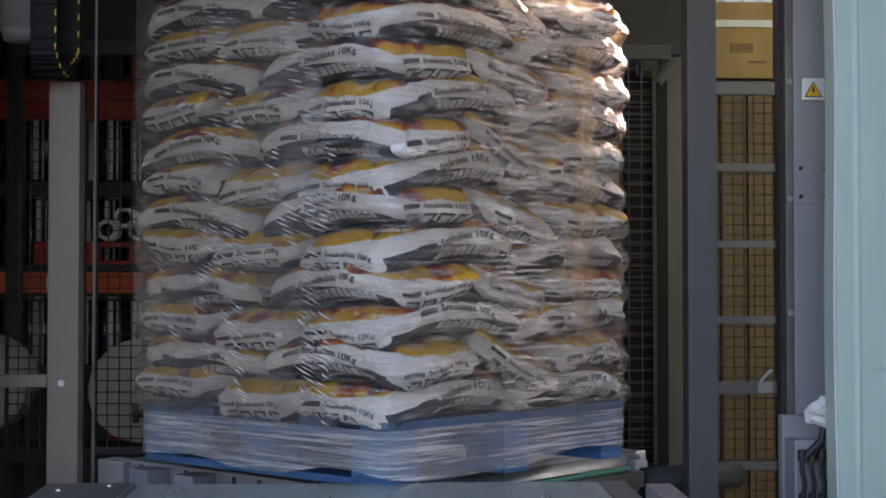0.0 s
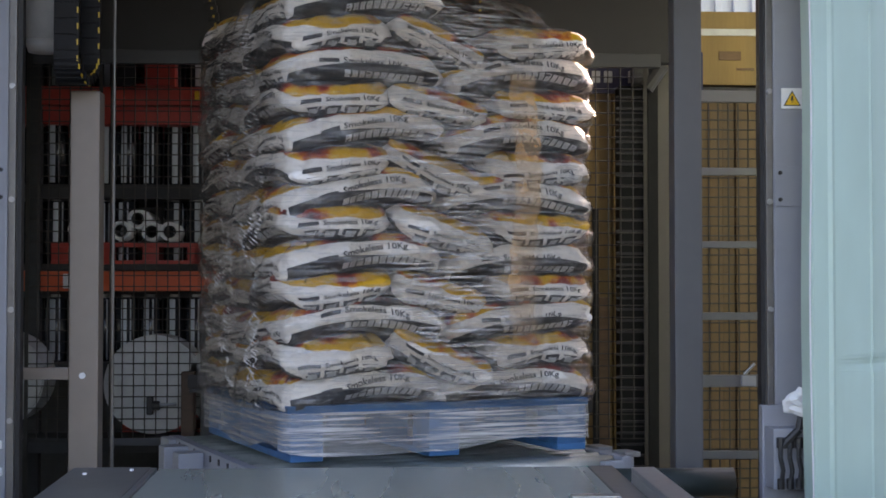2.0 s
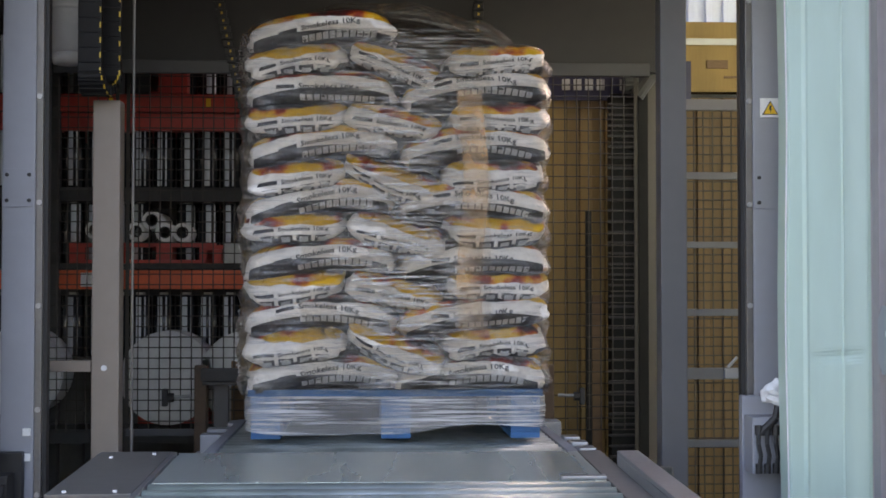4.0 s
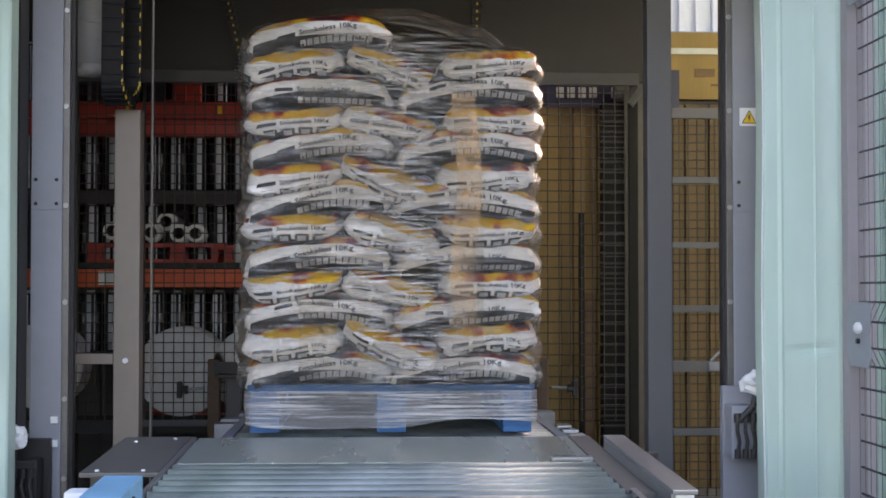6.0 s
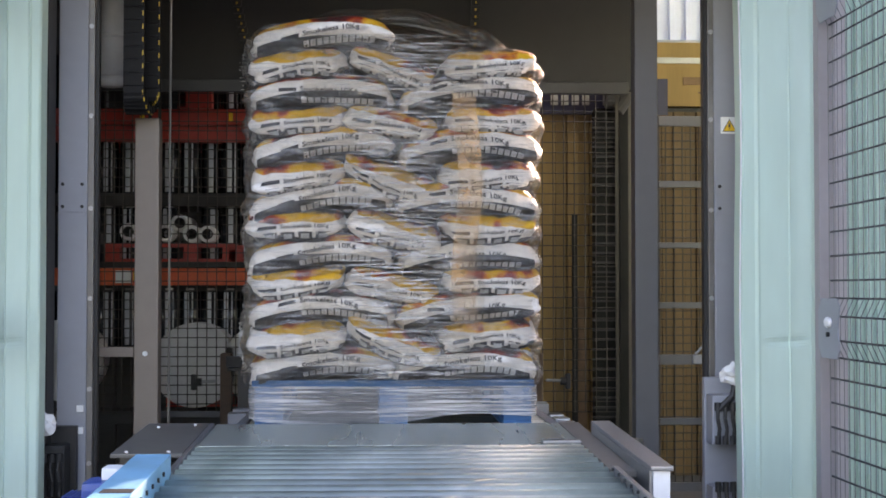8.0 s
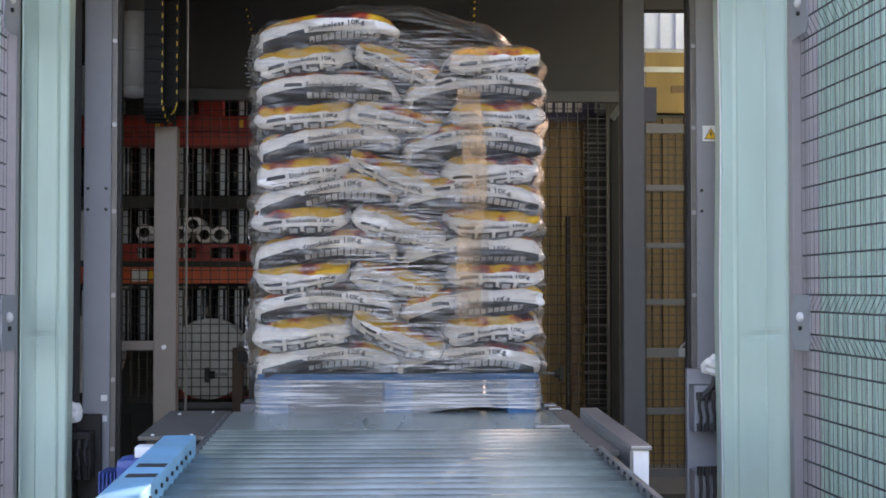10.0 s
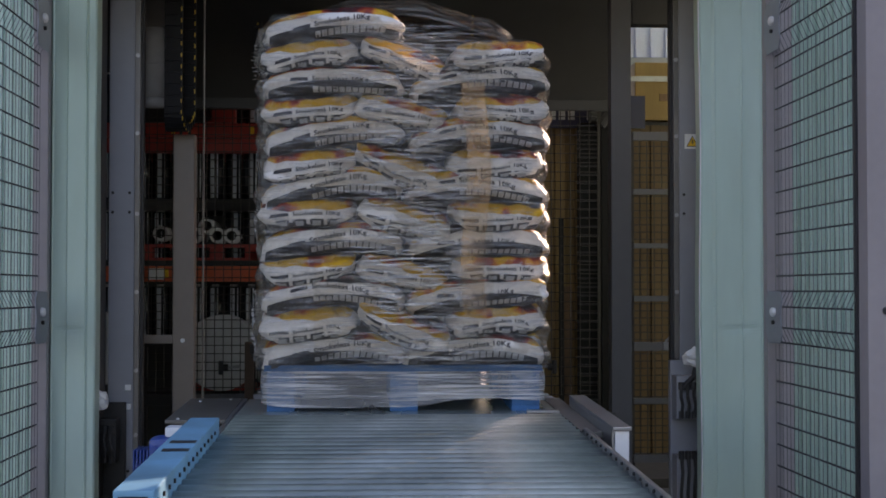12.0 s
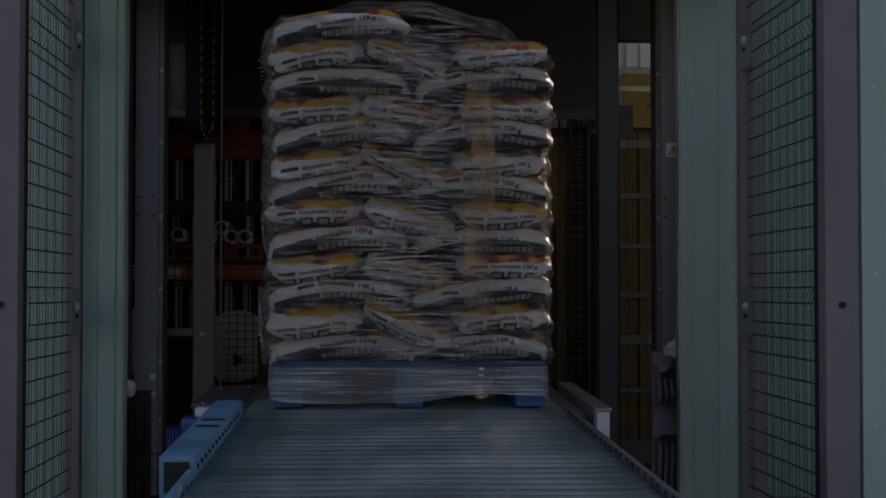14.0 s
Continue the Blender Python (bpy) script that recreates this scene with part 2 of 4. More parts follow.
M_BROWN = mat("dark_brown_wood", (0.10, 0.062, 0.04), 0.7, 0, 0.2, 5.0, 0.1, stretch=(1, 1, 6))
M_WOOD = mat("brown_wood", (0.22, 0.13, 0.07), 0.7, 0, 0.2, 5.0, 0.1, stretch=(1, 1, 6))
M_BELT = mat("green_belt", (0.03, 0.32, 0.22), 0.5, 0, 0.1, 6.0, 0.02)
M_CHAINY = mat("chain_yellow", (0.65, 0.42, 0.04), 0.5, 0, 0.1, 6.0, 0)
M_BUCKET = mat("frosted_plastic", (0.42, 0.42, 0.41), 0.6, 0, 0.12, 3.0, 0.03)
M_TEXT = mat("print_black", (0.03, 0.03, 0.035), 0.5, 0, 0.05, 8.0, 0)
M_PICTURE = mat("print_picture", (0.07, 0.07, 0.075), 0.45, 0, 0.3, 14.0, 0)
M_PIC = mat("print_grey", (0.55, 0.56, 0.57), 0.45, 0, 0.25, 14.0, 0)
M_BAG = print_mat("bag_print", 0.85, (0.78, 0.75, 0.72))
M_FILM = film_mat("stretch_film", 0.10, (1.5, 1.5, 18), 5.0, (0.9, 0.88, 0.85), 1.95, 0.14, 0.10, 0.15, gloss=(0.3, 1.3))
# whitish streaks: the film's own haze plus painted reflections
M_FILMBASE = film_mat("stretch_film_thick", 0.44, (0.6, 0.6, 22), 5.0, (0.84, 0.84, 0.85), 2.0, 0.14, 0.07, 0.55, slant=0.02, gloss=(0.2, 1.4))
# warm pale streaks stand in for bright reflections on the pleats
M_PLEAT = film_mat("pleated_film_glints", 0.28, (1.4, 1.5, 24), 5.0, (0.97, 0.89, 0.80), 2.6, 0.18, 0.085, 0.0, gloss=(0.0, 1.8), fade=(0.02, 0.34))
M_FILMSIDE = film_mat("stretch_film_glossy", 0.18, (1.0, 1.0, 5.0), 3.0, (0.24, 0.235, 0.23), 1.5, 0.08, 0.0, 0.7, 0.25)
# near-white colour that stands in for glints on the creases
M_GLINT = mat("crease_glint", (0.85, 0.83, 0.80), 0.12, 0.1, 0.1, 30.0, 0.02)
M_DRUM = mat("dark_green_rubber", (0.018, 0.028, 0.026), 0.6, 0, 0.15, 6.0, 0.05)
M_FILMTOP = film_mat("stretch_film_loose", 0.14, (1.5, 10, 10), 4.0, (0.8, 0.74, 0.66), 1.8, 0.14, 0.06, 0.2, gloss=(0.1, 1.0))


# peach haze in place of a sunlit reflection in the film
M_WARMREFLECT = film_mat("peach_reflection", 0.36, (5, 5, 7), 2.0, (0.95, 0.58, 0.30))


# ---- building helpers ----
def part(name, bm, material, parent=None, label="", smooth=False):
    me = bpy.data.meshes.new(name)
    bm.normal_update()
    bm.to_mesh(me)
    bm.free()
    me.materials.append(material)
    if smooth:
        for p in me.polygons:
            p.use_smooth = True
    ob = new(name, me)
    if parent is not None:
        ob.parent = parent
    if label:
        ob["label"] = label
    return ob


def thing(name, label, category, m=None, group="", kind=""):
    ob = tagged(new(name), label, category, group, kind)
    if m is not None:
        ob.matrix_basis = m
    return ob


def box(bm, lo, hi, bevel=0.0):
    lo, hi = Vector(lo), Vector(hi)
    r = bmesh.ops.create_cube(bm, size=1)
    bmesh.ops.scale(bm, vec=hi - lo, verts=r["verts"])
    bmesh.ops.translate(bm, vec=(lo + hi) / 2, verts=r["verts"])
    if bevel:
        es = list({e for v in r["verts"] for e in v.link_edges})
        bmesh.ops.bevel(bm, geom=es, offset=bevel, segments=2, affect="EDGES", profile=0.7)


def boxed(lo, hi, bevel=0.0):
    bm = bmesh.new()
    box(bm, lo, hi, bevel)
    return bm


def rod(bm, a, b, r, seg=10, r2=None):
    a, b = Vector(a), Vector(b)
    d = b - a
    q = d.to_track_quat("Z", "Y").to_matrix().to_4x4()
    bmesh.ops.create_cone(bm, cap_ends=True, segments=seg, radius1=r, radius2=r if r2 is None else r2, depth=d.length,
                          matrix=Matrix.Translation((a + b) / 2) @ q)


def rodded(a, b, r, seg=10, r2=None):
    bm = bmesh.new()
    rod(bm, a, b, r, seg, r2)
    return bm


def ring(bm, c, axis, r_out, r_in, depth, seg=24):
    """A tube with an open bore."""
    m = Matrix.Translation(c) @ Vector(axis).to_track_quat("Z", "Y").to_matrix().to_4x4()
    rows = []
    for rr, z in ((r_out, -depth / 2), (r_out, depth / 2), (r_in, depth / 2), (r_in, -depth / 2)):
        rows.append([bm.verts.new(m @ Vector((rr * math.cos(2 * math.pi * i / seg), rr * math.sin(2 * math.pi * i / seg), z))) for i in range(seg)])
    for k in range(4):
        p, q = rows[k], rows[(k + 1) % 4]
        for i in range(seg):
            bm.faces.new((p[i], p[(i + 1) % seg], q[(i + 1) % seg], q[i]))


def tube(bm, pts, r, seg=8):
    for a, b in zip(pts, pts[1:]):
        rod(bm, a, b, r, seg)

def lifted(ob, dz):
    """Shifts a thing in height by dz, so that it fits the camera's view."""
    ob.location.z += dz
    return ob


# ---- setting ----
def setting(name, bm, material, label, category):
    return tagged(part(name, bm, material), label, category, kind="structure")


setting("ground", boxed((-400, -400, -0.2), (400, 400, 0.0)), M_CONCRETE, "grey weathered concrete yard reaching the horizon", "ground")
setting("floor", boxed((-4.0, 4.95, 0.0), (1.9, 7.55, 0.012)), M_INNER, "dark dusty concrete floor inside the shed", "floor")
# added slab, fills in under things raised to fit the camera's view
setting("floor_back", boxed((-4.0, 5.95, 0.0125), (1.9, 8.9, 0.056)), M_INNER, "dark slab added under the raised things at the back", "floor")
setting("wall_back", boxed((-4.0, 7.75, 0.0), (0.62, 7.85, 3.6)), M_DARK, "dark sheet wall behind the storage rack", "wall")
# unseen wall, left open below so that only the high sky is blocked
setting("wall_left", boxed((-4.1, 5.09, 1.6), (-4.0, 7.74, 3.29)), M_DARK, "unseen half wall added to cut the sky light", "wall")
# roof out of view: shades the rack, cut back to let sky onto the boards
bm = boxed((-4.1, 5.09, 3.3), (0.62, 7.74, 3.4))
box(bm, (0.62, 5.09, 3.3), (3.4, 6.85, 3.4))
setting("ceiling", bm, M_DARK, "dark sheet roof of the shed, unseen and cut to shape the light", "ceiling")


def cladding(name, x0, x1):
    """Ribbed metal cladding beside the doorway, sheets with trapezoid ribs."""
    bm = bmesh.new()
    prof, x, k = [], x0, 0
    while x < x1:
        prof += [(x, 0.0), (x + 0.012, 0.0), (x + 0.017, -0.011), (x + 0.028, -0.011), (x + 0.033, 0.0)]
        x += 0.036
    prof.append((x1, 0.0))
    lo = [bm.verts.new((px, 4.99 + py, 0.0)) for px, py in prof]
    hi = [bm.verts.new((px, 4.99 + py, 4.2)) for px, py in prof]
    for i in range(len(prof) - 1):
        bm.faces.new((lo[i], lo[i + 1], hi[i + 1], hi[i]))
    r = bmesh.ops.extrude_face_region(bm, geom=bm.faces[:])
    bmesh.ops.translate(bm, vec=(0, 0.03, 0), verts=[v for v in r["geom"] if isinstance(v, bmesh.types.BMVert)])
    bmesh.ops.recalc_face_normals(bm, faces=bm.faces[:])
    return setting(name, bm, M_GREEN, "pale green ribbed metal cladding of the shed", "wall")


cladding("wall_right_front", 1.585, 7.0)
cladding("wall_left_front", -7.0, -1.345)


def door_jamb(name, x_in, x_out, wave):
    """Folded sheet flashing that clads the door post: a flat, a shallow fold, a crease and a return."""
    s = 1 if x_out > x_in else -1
    w = abs(x_out - x_in)
    prof = [(0.0, 0.10), (0.0, 0.006), (0.006, 0.0), (0.17 * w, 0.0), (0.21 * w, -0.008), (0.24 * w, -0.004), (0.60 * w, -0.010), (0.62 * w, -0.016),
            (0.63 * w, -0.012), (0.90 * w, 0.004), (0.92 * w, 0.004), (0.96 * w, 0.035), (1.0 * w, 0.04), (1.0 * w, 0.10)]
    bm = bmesh.new()
    rows = []
    n = 420
    for k in range(n + 1):
        z = 4.2 * k / n
        row = []
        for i, (px, py) in enumerate(prof):
            dx = 0.0035 * math.sin(z * 5.1) * wave if i < 3 else 0.0
            dent = 0.010 * math.exp(-((z - 0.80) / 0.016) ** 2) * math.exp(-((px / w - 0.62) / 0.09) ** 2)
            row.append(bm.verts.new((x_in + s * (px + dx), 4.88 + py + dent, z)))
        rows.append(row)
    for p, q in zip(rows, rows[1:]):
        for i in range(len(prof) - 1):
            bm.faces.new((p[i], p[i + 1], q[i + 1], q[i]) if s > 0 else (p[i + 1], p[i], q[i], q[i + 1]))
    for row, rev in ((rows[0], s > 0), (rows[-1], s < 0)):
        bm.faces.new(row[::-1] if rev else row)
    ob = setting(name, bm, M_GREEN, "pale green folded metal door jamb with a small dent", "door jamb")
    m = ob.modifiers.new("thick", "SOLIDIFY")
    m.thickness, m.offset = 0.003, -1
    return ob


door_jamb("trim_right", 1.299, 1.572, 1.0)
door_jamb("trim_left", -1.139, -1.322, 0.3)
# white line added along the jamb to paint in its bright edge
bm = bmesh.new()
tube(bm, [(1.296 + 0.0035 * math.sin(4.2 * k / 70 * 5.1), 4.883, 4.2 * k / 70) for k in range(71)], 0.0028, 6)
setting("trim_right_seal", bm, M_WHITE, "thin white line painted as the jamb's bright edge", "trim")
setting("trim_right_edge", boxed((1.574, 4.93, 0), (1.612, 4.968, 4.2)), M_PINK, "grey painted edge strip beside the jamb", "trim")
setting("wall_right_end", boxed((1.614, 4.955, 0), (1.70, 4.972, 4.2)), M_PINK, "grey pink painted end sheet of the cladding", "trim")
# unseen box, added only to shade the top of the load
setting("door_header", boxed((-1.13, 4.30, 2.285), (1.29, 4.984, 2.75), 0.01), M_GREEN, "unseen green box added over the doorway for shade", "door header")
# stays out of view; its lower edge is set to shade the inside
setting("lintel", boxed((-7.0, 4.985, 2.29), (7.0, 5.08, 4.2)), M_GREEN, "unseen green sheet above the doorway, lowered for shade", "wall")

# ---- fences ----
def mesh_fence(x, y0, y1, label, fold):
    """Welded mesh panel with folded stiffening bands, clamps with white caps, and a square post."""
    f = thing("mesh_fence", label, "fence", group="fences beside the conveyor")
    post = part("post", boxed((x + fold * 0.055 - 0.06, y0 - 0.10, 0.0), (x + fold * 0.055 + 0.06, y0 - 0.012, 2.9), 0.006), M_FENCEPOST, f)
    part("post", boxed((x - 0.03, y1 + 0.012, 0.0), (x + 0.03, y1 + 0.07, 2.9), 0.005), M_FENCEPOST, f)
    part("bolt", rodded((x + fold * 0.055, y0 - 0.10, 0.89), (x + fold * 0.055, y0 - 0.108, 0.89), 0.013, 12), M_BLACK, post)
    part("edge_bar", boxed((x - 0.012, y0 - 0.011, 0.05), (x + 0.012, y0 + 0.014, 2.88), 0.002), M_WIRE, f)
    bands = [0.853, 1.99]
    prof = []
    z = 0.10
    zs = sorted([0.08, 2.85] + [b + k for b in bands for k in (-0.10, -0.04, 0.04, 0.10)])
    for z in zs:
        out = any(abs(abs(z - b) - 0.04) < 1e-6 for b in bands)
        prof.append((z, -fold * 0.028 if out else 0.0))

    def depth(z):
        for (za, da), (zb, db) in zip(prof, prof[1:]):
            if za <= z <= zb:
                return da + (db - da) * (z - za) / (zb - za)
        return 0.0

    n = round((y1 - y0) / 0.05)
    base = None
    for i in range(n + 1):
        y = y0 + (y1 - y0) * i / n
        bm = bmesh.new()
        for (za, da), (zb, db) in zip(prof, prof[1:]):
            rod(bm, (x + da, y, za), (x + db, y, zb), 0.0015, 5)
        part("upright_wire", bm, M_WIREUP, f)
    z = 0.1
    heights = []
    while z < 2.85:
        heights.append(z)
        z += 0.083
    heights = [h for h in heights if all(abs(h - b) > 0.115 for b in bands)] + [b + k for b in bands for k in (-0.10, -0.04, 0.04, 0.10)]
    for h in heights:
        d = depth(h) + fold * 0.006
        part("cross_wire", rodded((x + d, y0, h), (x + d, y1, h), 0.0036, 5), M_WIRE, f)
    for b in bands:
        bm = bmesh.new()
        prof_plate = [(-0.20, -0.10), (-0.04, -0.10), (-0.005, -0.06), (-0.005, 0.06), (-0.04, 0.10), (-0.20, 0.10), (-0.225, 0.07), (-0.205, 0.0), (-0.225, -0.07)]
        xs = (x - fold * 0.034, x - fold * 0.038)
        a = [bm.verts.new((xs[0], y1 + py + 0.01, b + pz)) for py, pz in prof_plate]
        c = [bm.verts.new((xs[1], y1 + py + 0.01, b + pz)) for py, pz in prof_plate]
        bm.faces.new(a), bm.faces.new(c[::-1])
        for i in range(len(a)):
            j = (i + 1) % len(a)
            bm.faces.new((a[i], c[i], c[j], a[j]))
        bmesh.ops.recalc_face_normals(bm, faces=bm.faces[:])
        cl = part("clamp", bm, M_GREY, f, "grey steel clamp plate")
        bm = bmesh.new()
        bmesh.ops.create_uvsphere(bm, u_segments=14, v_segments=8, radius=0.019)
        bmesh.ops.scale(bm, vec=(0.6, 1.6, 1), verts=bm.verts[:])
        bmesh.ops.translate(bm, vec=(x - fold * 0.042, y1 - 0.11, b + 0.02), verts=bm.verts[:])
        part("cap", bm, M_WHITE, cl, "white plastic cap", True)
        part("screw", rodded((x - fold * 0.036, y1 - 0.11, b - 0.02), (x - fold * 0.048, y1 - 0.11, b - 0.02), 0.008, 8), M_BLACK, cl)
    return f


mesh_fence(1.56, 3.74, 4.72, "grey welded mesh fence panel with white capped clamps", 1)
mesh_fence(-1.345, 3.92, 4.80, "grey welded mesh fence panel along the conveyor's far side", -1)
sheet = thing("corner_sheet", "pale green flat sheet panel riveted beside the mesh fence", "panel")
part("sheet", boxed((1.69, 3.645, 0), (2.6, 3.68, 2.9), 0.003), M_GREEN, sheet)
for z in (0.46, 1.0, 1.67, 2.3):
    part("rivet", rodded((1.737, 3.645, z), (1.737, 3.639, z), 0.008, 10), M_WHITE, sheet)

# ---- wrapping machine frame ----
frame_thing = thing("wrapping_machine", "grey steel frame of a pallet wrapping machine with cable chains", "machine")


def front_post(x0, x1, inner, label):
    s = 1 if inner > 0 else -1
    p = part("front_post", boxed((x0, 5.2, 0.0), (x1, 5.30, 3.2), 0.006), M_GREY, frame_thing, label)
    for z in (1.327, 2.34, 0.16):
        pl = part("joint_plate", boxed((x0 + 0.003, 5.194, z - 0.061), (x1 - 0.003, 5.199, z + 0.061), 0.001), M_GREY, p)
        for bx in (x0 + 0.018, x1 - 0.018):
            for bz in (z - 0.041, z + 0.041):
                part("bolt", rodded((bx, 5.195, bz), (bx, 5.189, bz), 0.0065, 8), M_BLACK, p)
    e = x1 if s > 0 else x0
    tr = part("guide_rail", boxed((min(e, e + s * 0.022), 5.205, 0.2), (max(e, e + s * 0.022), 5.245, 3.2), 0.003), M_RAIL, frame_thing, "worn steel guide rail")
    tr2 = part("slot", boxed((min(e + s * 0.022, e + s * 0.034), 5.23, 0.2), (max(e + s * 0.022, e + s * 0.034), 5.27, 3.2)), M_BLACK, frame_thing)
    for z in (0.35, 0.62, 0.95, 1.28, 1.62, 1.95):
        part("stud", rodded((e + s * 0.012, 5.206, z), (e + s * 0.012, 5.195, z), 0.009, 8), M_STEEL, frame_thing)
    return p


front_post(-1.146, -1.04, 1, "grey painted front post")
front_post(1.280, 1.388, -1, "grey painted front post with a warning sign")
# dark column behind the jamb
part("side_cover", boxed((-1.30, 5.06, 0), (-1.152, 5.18, 3.2)), M_BLACK, frame_thing, "black side cover")
part("side_cover", boxed((1.395, 5.06, 0), (1.56, 5.18, 3.2)), M_BLACK, frame_thing, "black side cover")
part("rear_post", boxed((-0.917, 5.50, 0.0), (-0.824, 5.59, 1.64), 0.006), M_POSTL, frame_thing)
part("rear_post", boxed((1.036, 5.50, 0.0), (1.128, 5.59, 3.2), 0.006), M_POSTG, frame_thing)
bar = part("cross_bar", boxed((-1.16, 5.505, 0.714), (-0.9185, 5.545, 0.752), 0.004), M_POSTL, frame_thing)
part("bolt", rodded((-0.873, 5.501, 0.7275), (-0.873, 5.491, 0.7275), 0.010, 10), M_WHITE, frame_thing)
part("guide_rod", rodded((-0.796, 5.60, 0.10), (-0.796, 5.60, 2.62), 0.005, 10), M_RAIL, frame_thing)
part("top_panel", boxed((-1.25, 6.45, 1.866), (1.30, 6.50, 3.25), 0.004), M_PANEL, frame_thing, "dark grey sheet panel under the roof")
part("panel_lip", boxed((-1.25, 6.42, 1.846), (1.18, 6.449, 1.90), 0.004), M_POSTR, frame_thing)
part("top_beam", boxed((-1.30, 5.31, 2.62), (-1.04, 6.44, 2.85), 0.004), M_PANEL, frame_thing)
part("top_beam", boxed((1.28, 5.31, 2.62), (1.39, 5.75, 2.85), 0.004), M_PANEL, frame_thing)
part("top_beam", boxed((1.178, 5.755, 2.19), (1.60, 5.845, 2.49), 0.004), M_PANEL, frame_thing)
part("front_beam", boxed((-1.03, 5.2, 2.55), (1.27, 5.30, 2.75), 0.004), M_PANEL, frame_thing)
# drag chain: a wide black band that hangs in a loop, the returning side a little wider, with yellow pins along its edge
def drag_chain(x0, x_front, x_back, y_front, y_back, z_loop, z_top):
    r = (y_back - y_front) / 2
    spots, z = [], z_loop + r
    while z < z_top:
        spots.append((x_front, y_front, z, 0.0))
        spots.append((x_back, y_back, z, 180.0))
        z += 0.05
    for a in (20, 44, 68, 90, 112, 136, 160):
        f = a / 180
        spots.append((x_front + (x_back - x_front) * f, y_front + r - r * math.cos(math.radians(a)), z_loop + r - r * math.sin(math.radians(a)), a))
    for x1, y, z, a in spots:
        link = part("chain_link", boxed((x0, -0.014, -0.0248), (x1, 0.014, 0.0248), 0.003), M_CHAIN, frame_thing)
        link.matrix_basis = Matrix.Translation((0, y, z)) @ Matrix.Rotation(math.radians(a), 4, "X")
        out = -0.0165 if a < 100 else 0.0145
        pin = part("pin", boxed((x1 - 0.006, out, -0.009), (x1 - 0.001, out + 0.002, 0.009)), M_CHAINY, frame_thing)
        pin.matrix_basis = link.matrix_basis.copy()


drag_chain(-0.935, -0.858, -0.815, 5.34, 5.46, 1.665, 2.62)


def thin_chain(x0, z0, x1, z1, y):
    n = round(math.hypot(x1 - x0, z1 - z0) / 0.032)
    for i in range(n):
        f = (i + 0.5) / n
        c = Vector((x0 + (x1 - x0) * f, y, z0 + (z1 - z0) * f))
        part("chain_link", boxed(c - Vector((0.02, 0.012, 0.0145)), c + Vector((0.02, 0.012, 0.0145)), 0.003), M_BLACK, frame_thing)
        part("pin", boxed(c + Vector((-0.004, -0.0135, -0.005)), c + Vector((0.004, -0.0122, 0.005))), M_CHAINY, frame_thing)


thin_chain(-0.62, 2.29, -0.455, 1.575, 6.40)
thin_chain(0.476, 2.34, 0.466, 2.01, 6.40)

# rear parts are raised with their depth to fit the tilted camera's view
for o in frame_thing.children:
    if o.bound_box[0][1] + o.location.y > 5.4:
        lifted(o, RISE * (o.bound_box[0][1] + o.location.y - 5.2))

# frosted film bucket under the left top beam
bm = bmesh.new()
rod(bm, (-1.004, 5.50, 1.797), (-1.004, 5.50, 2.107), 0.062, 20)
rod(bm, (-1.004, 5.50, 1.76), (-1.004, 5.50, 1.797), 0.0475, 20, 0.06)
rod(bm, (-1.004, 5.50, 1.943), (-1.004, 5.50, 1.956), 0.065, 20)
bk = tagged(part("film_bucket", bm, M_BUCKET, None, "", True), "frosted plastic canister hung under the machine's roof", "canister")
part("bracket", boxed((-1.06, 5.48, 2.107), (-0.95, 5.52, 2.64)), M_GREYD, bk)
lifted(bk, 0.01)

# warning sign on the right front post
sign = thing("warning_sign", "white square warning sign with a yellow triangle", "sign")
part("plate", boxed((1.303, 5.191, 1.566), (1.369, 5.1985, 1.629), 0.001), M_WHITE, sign)


def prism(pts, y0, y1):
    bm = bmesh.new()
    a = [bm.verts.new((x, y0, z)) for x, z in pts]
    b = [bm.verts.new((x, y1, z)) for x, z in pts]
    bm.faces.new(a), bm.faces.new(b[::-1])
    for i in range(len(a)):
        bm.faces.new((a[i], b[i], b[(i + 1) % len(a)], a[(i + 1) % len(a)]))
    bmesh.ops.recalc_face_normals(bm, faces=bm.faces[:])
    return bm


cx, cz = 1.336, 1.592
part("triangle_border", prism([(cx - 0.027, cz - 0.018), (cx + 0.027, cz - 0.018), (cx, cz + 0.029)], 5.1895, 5.191), M_TEXT, sign)
part("triangle", prism([(cx - 0.022, cz - 0.0150), (cx + 0.022, cz - 0.0150), (cx, cz + 0.0235)], 5.188, 5.1892), M_WARN, sign)
part("bolt_mark", prism([(cx - 0.003, cz + 0.012), (cx + 0.004, cz + 0.012), (cx + 0.001, cz + 0.002), (cx + 0.005, cz + 0.002), (cx - 0.002, cz - 0.012), (cx, cz - 0.002), (cx - 0.005, cz - 0.002)], 5.1868, 5.1878), M_TEXT, sign)


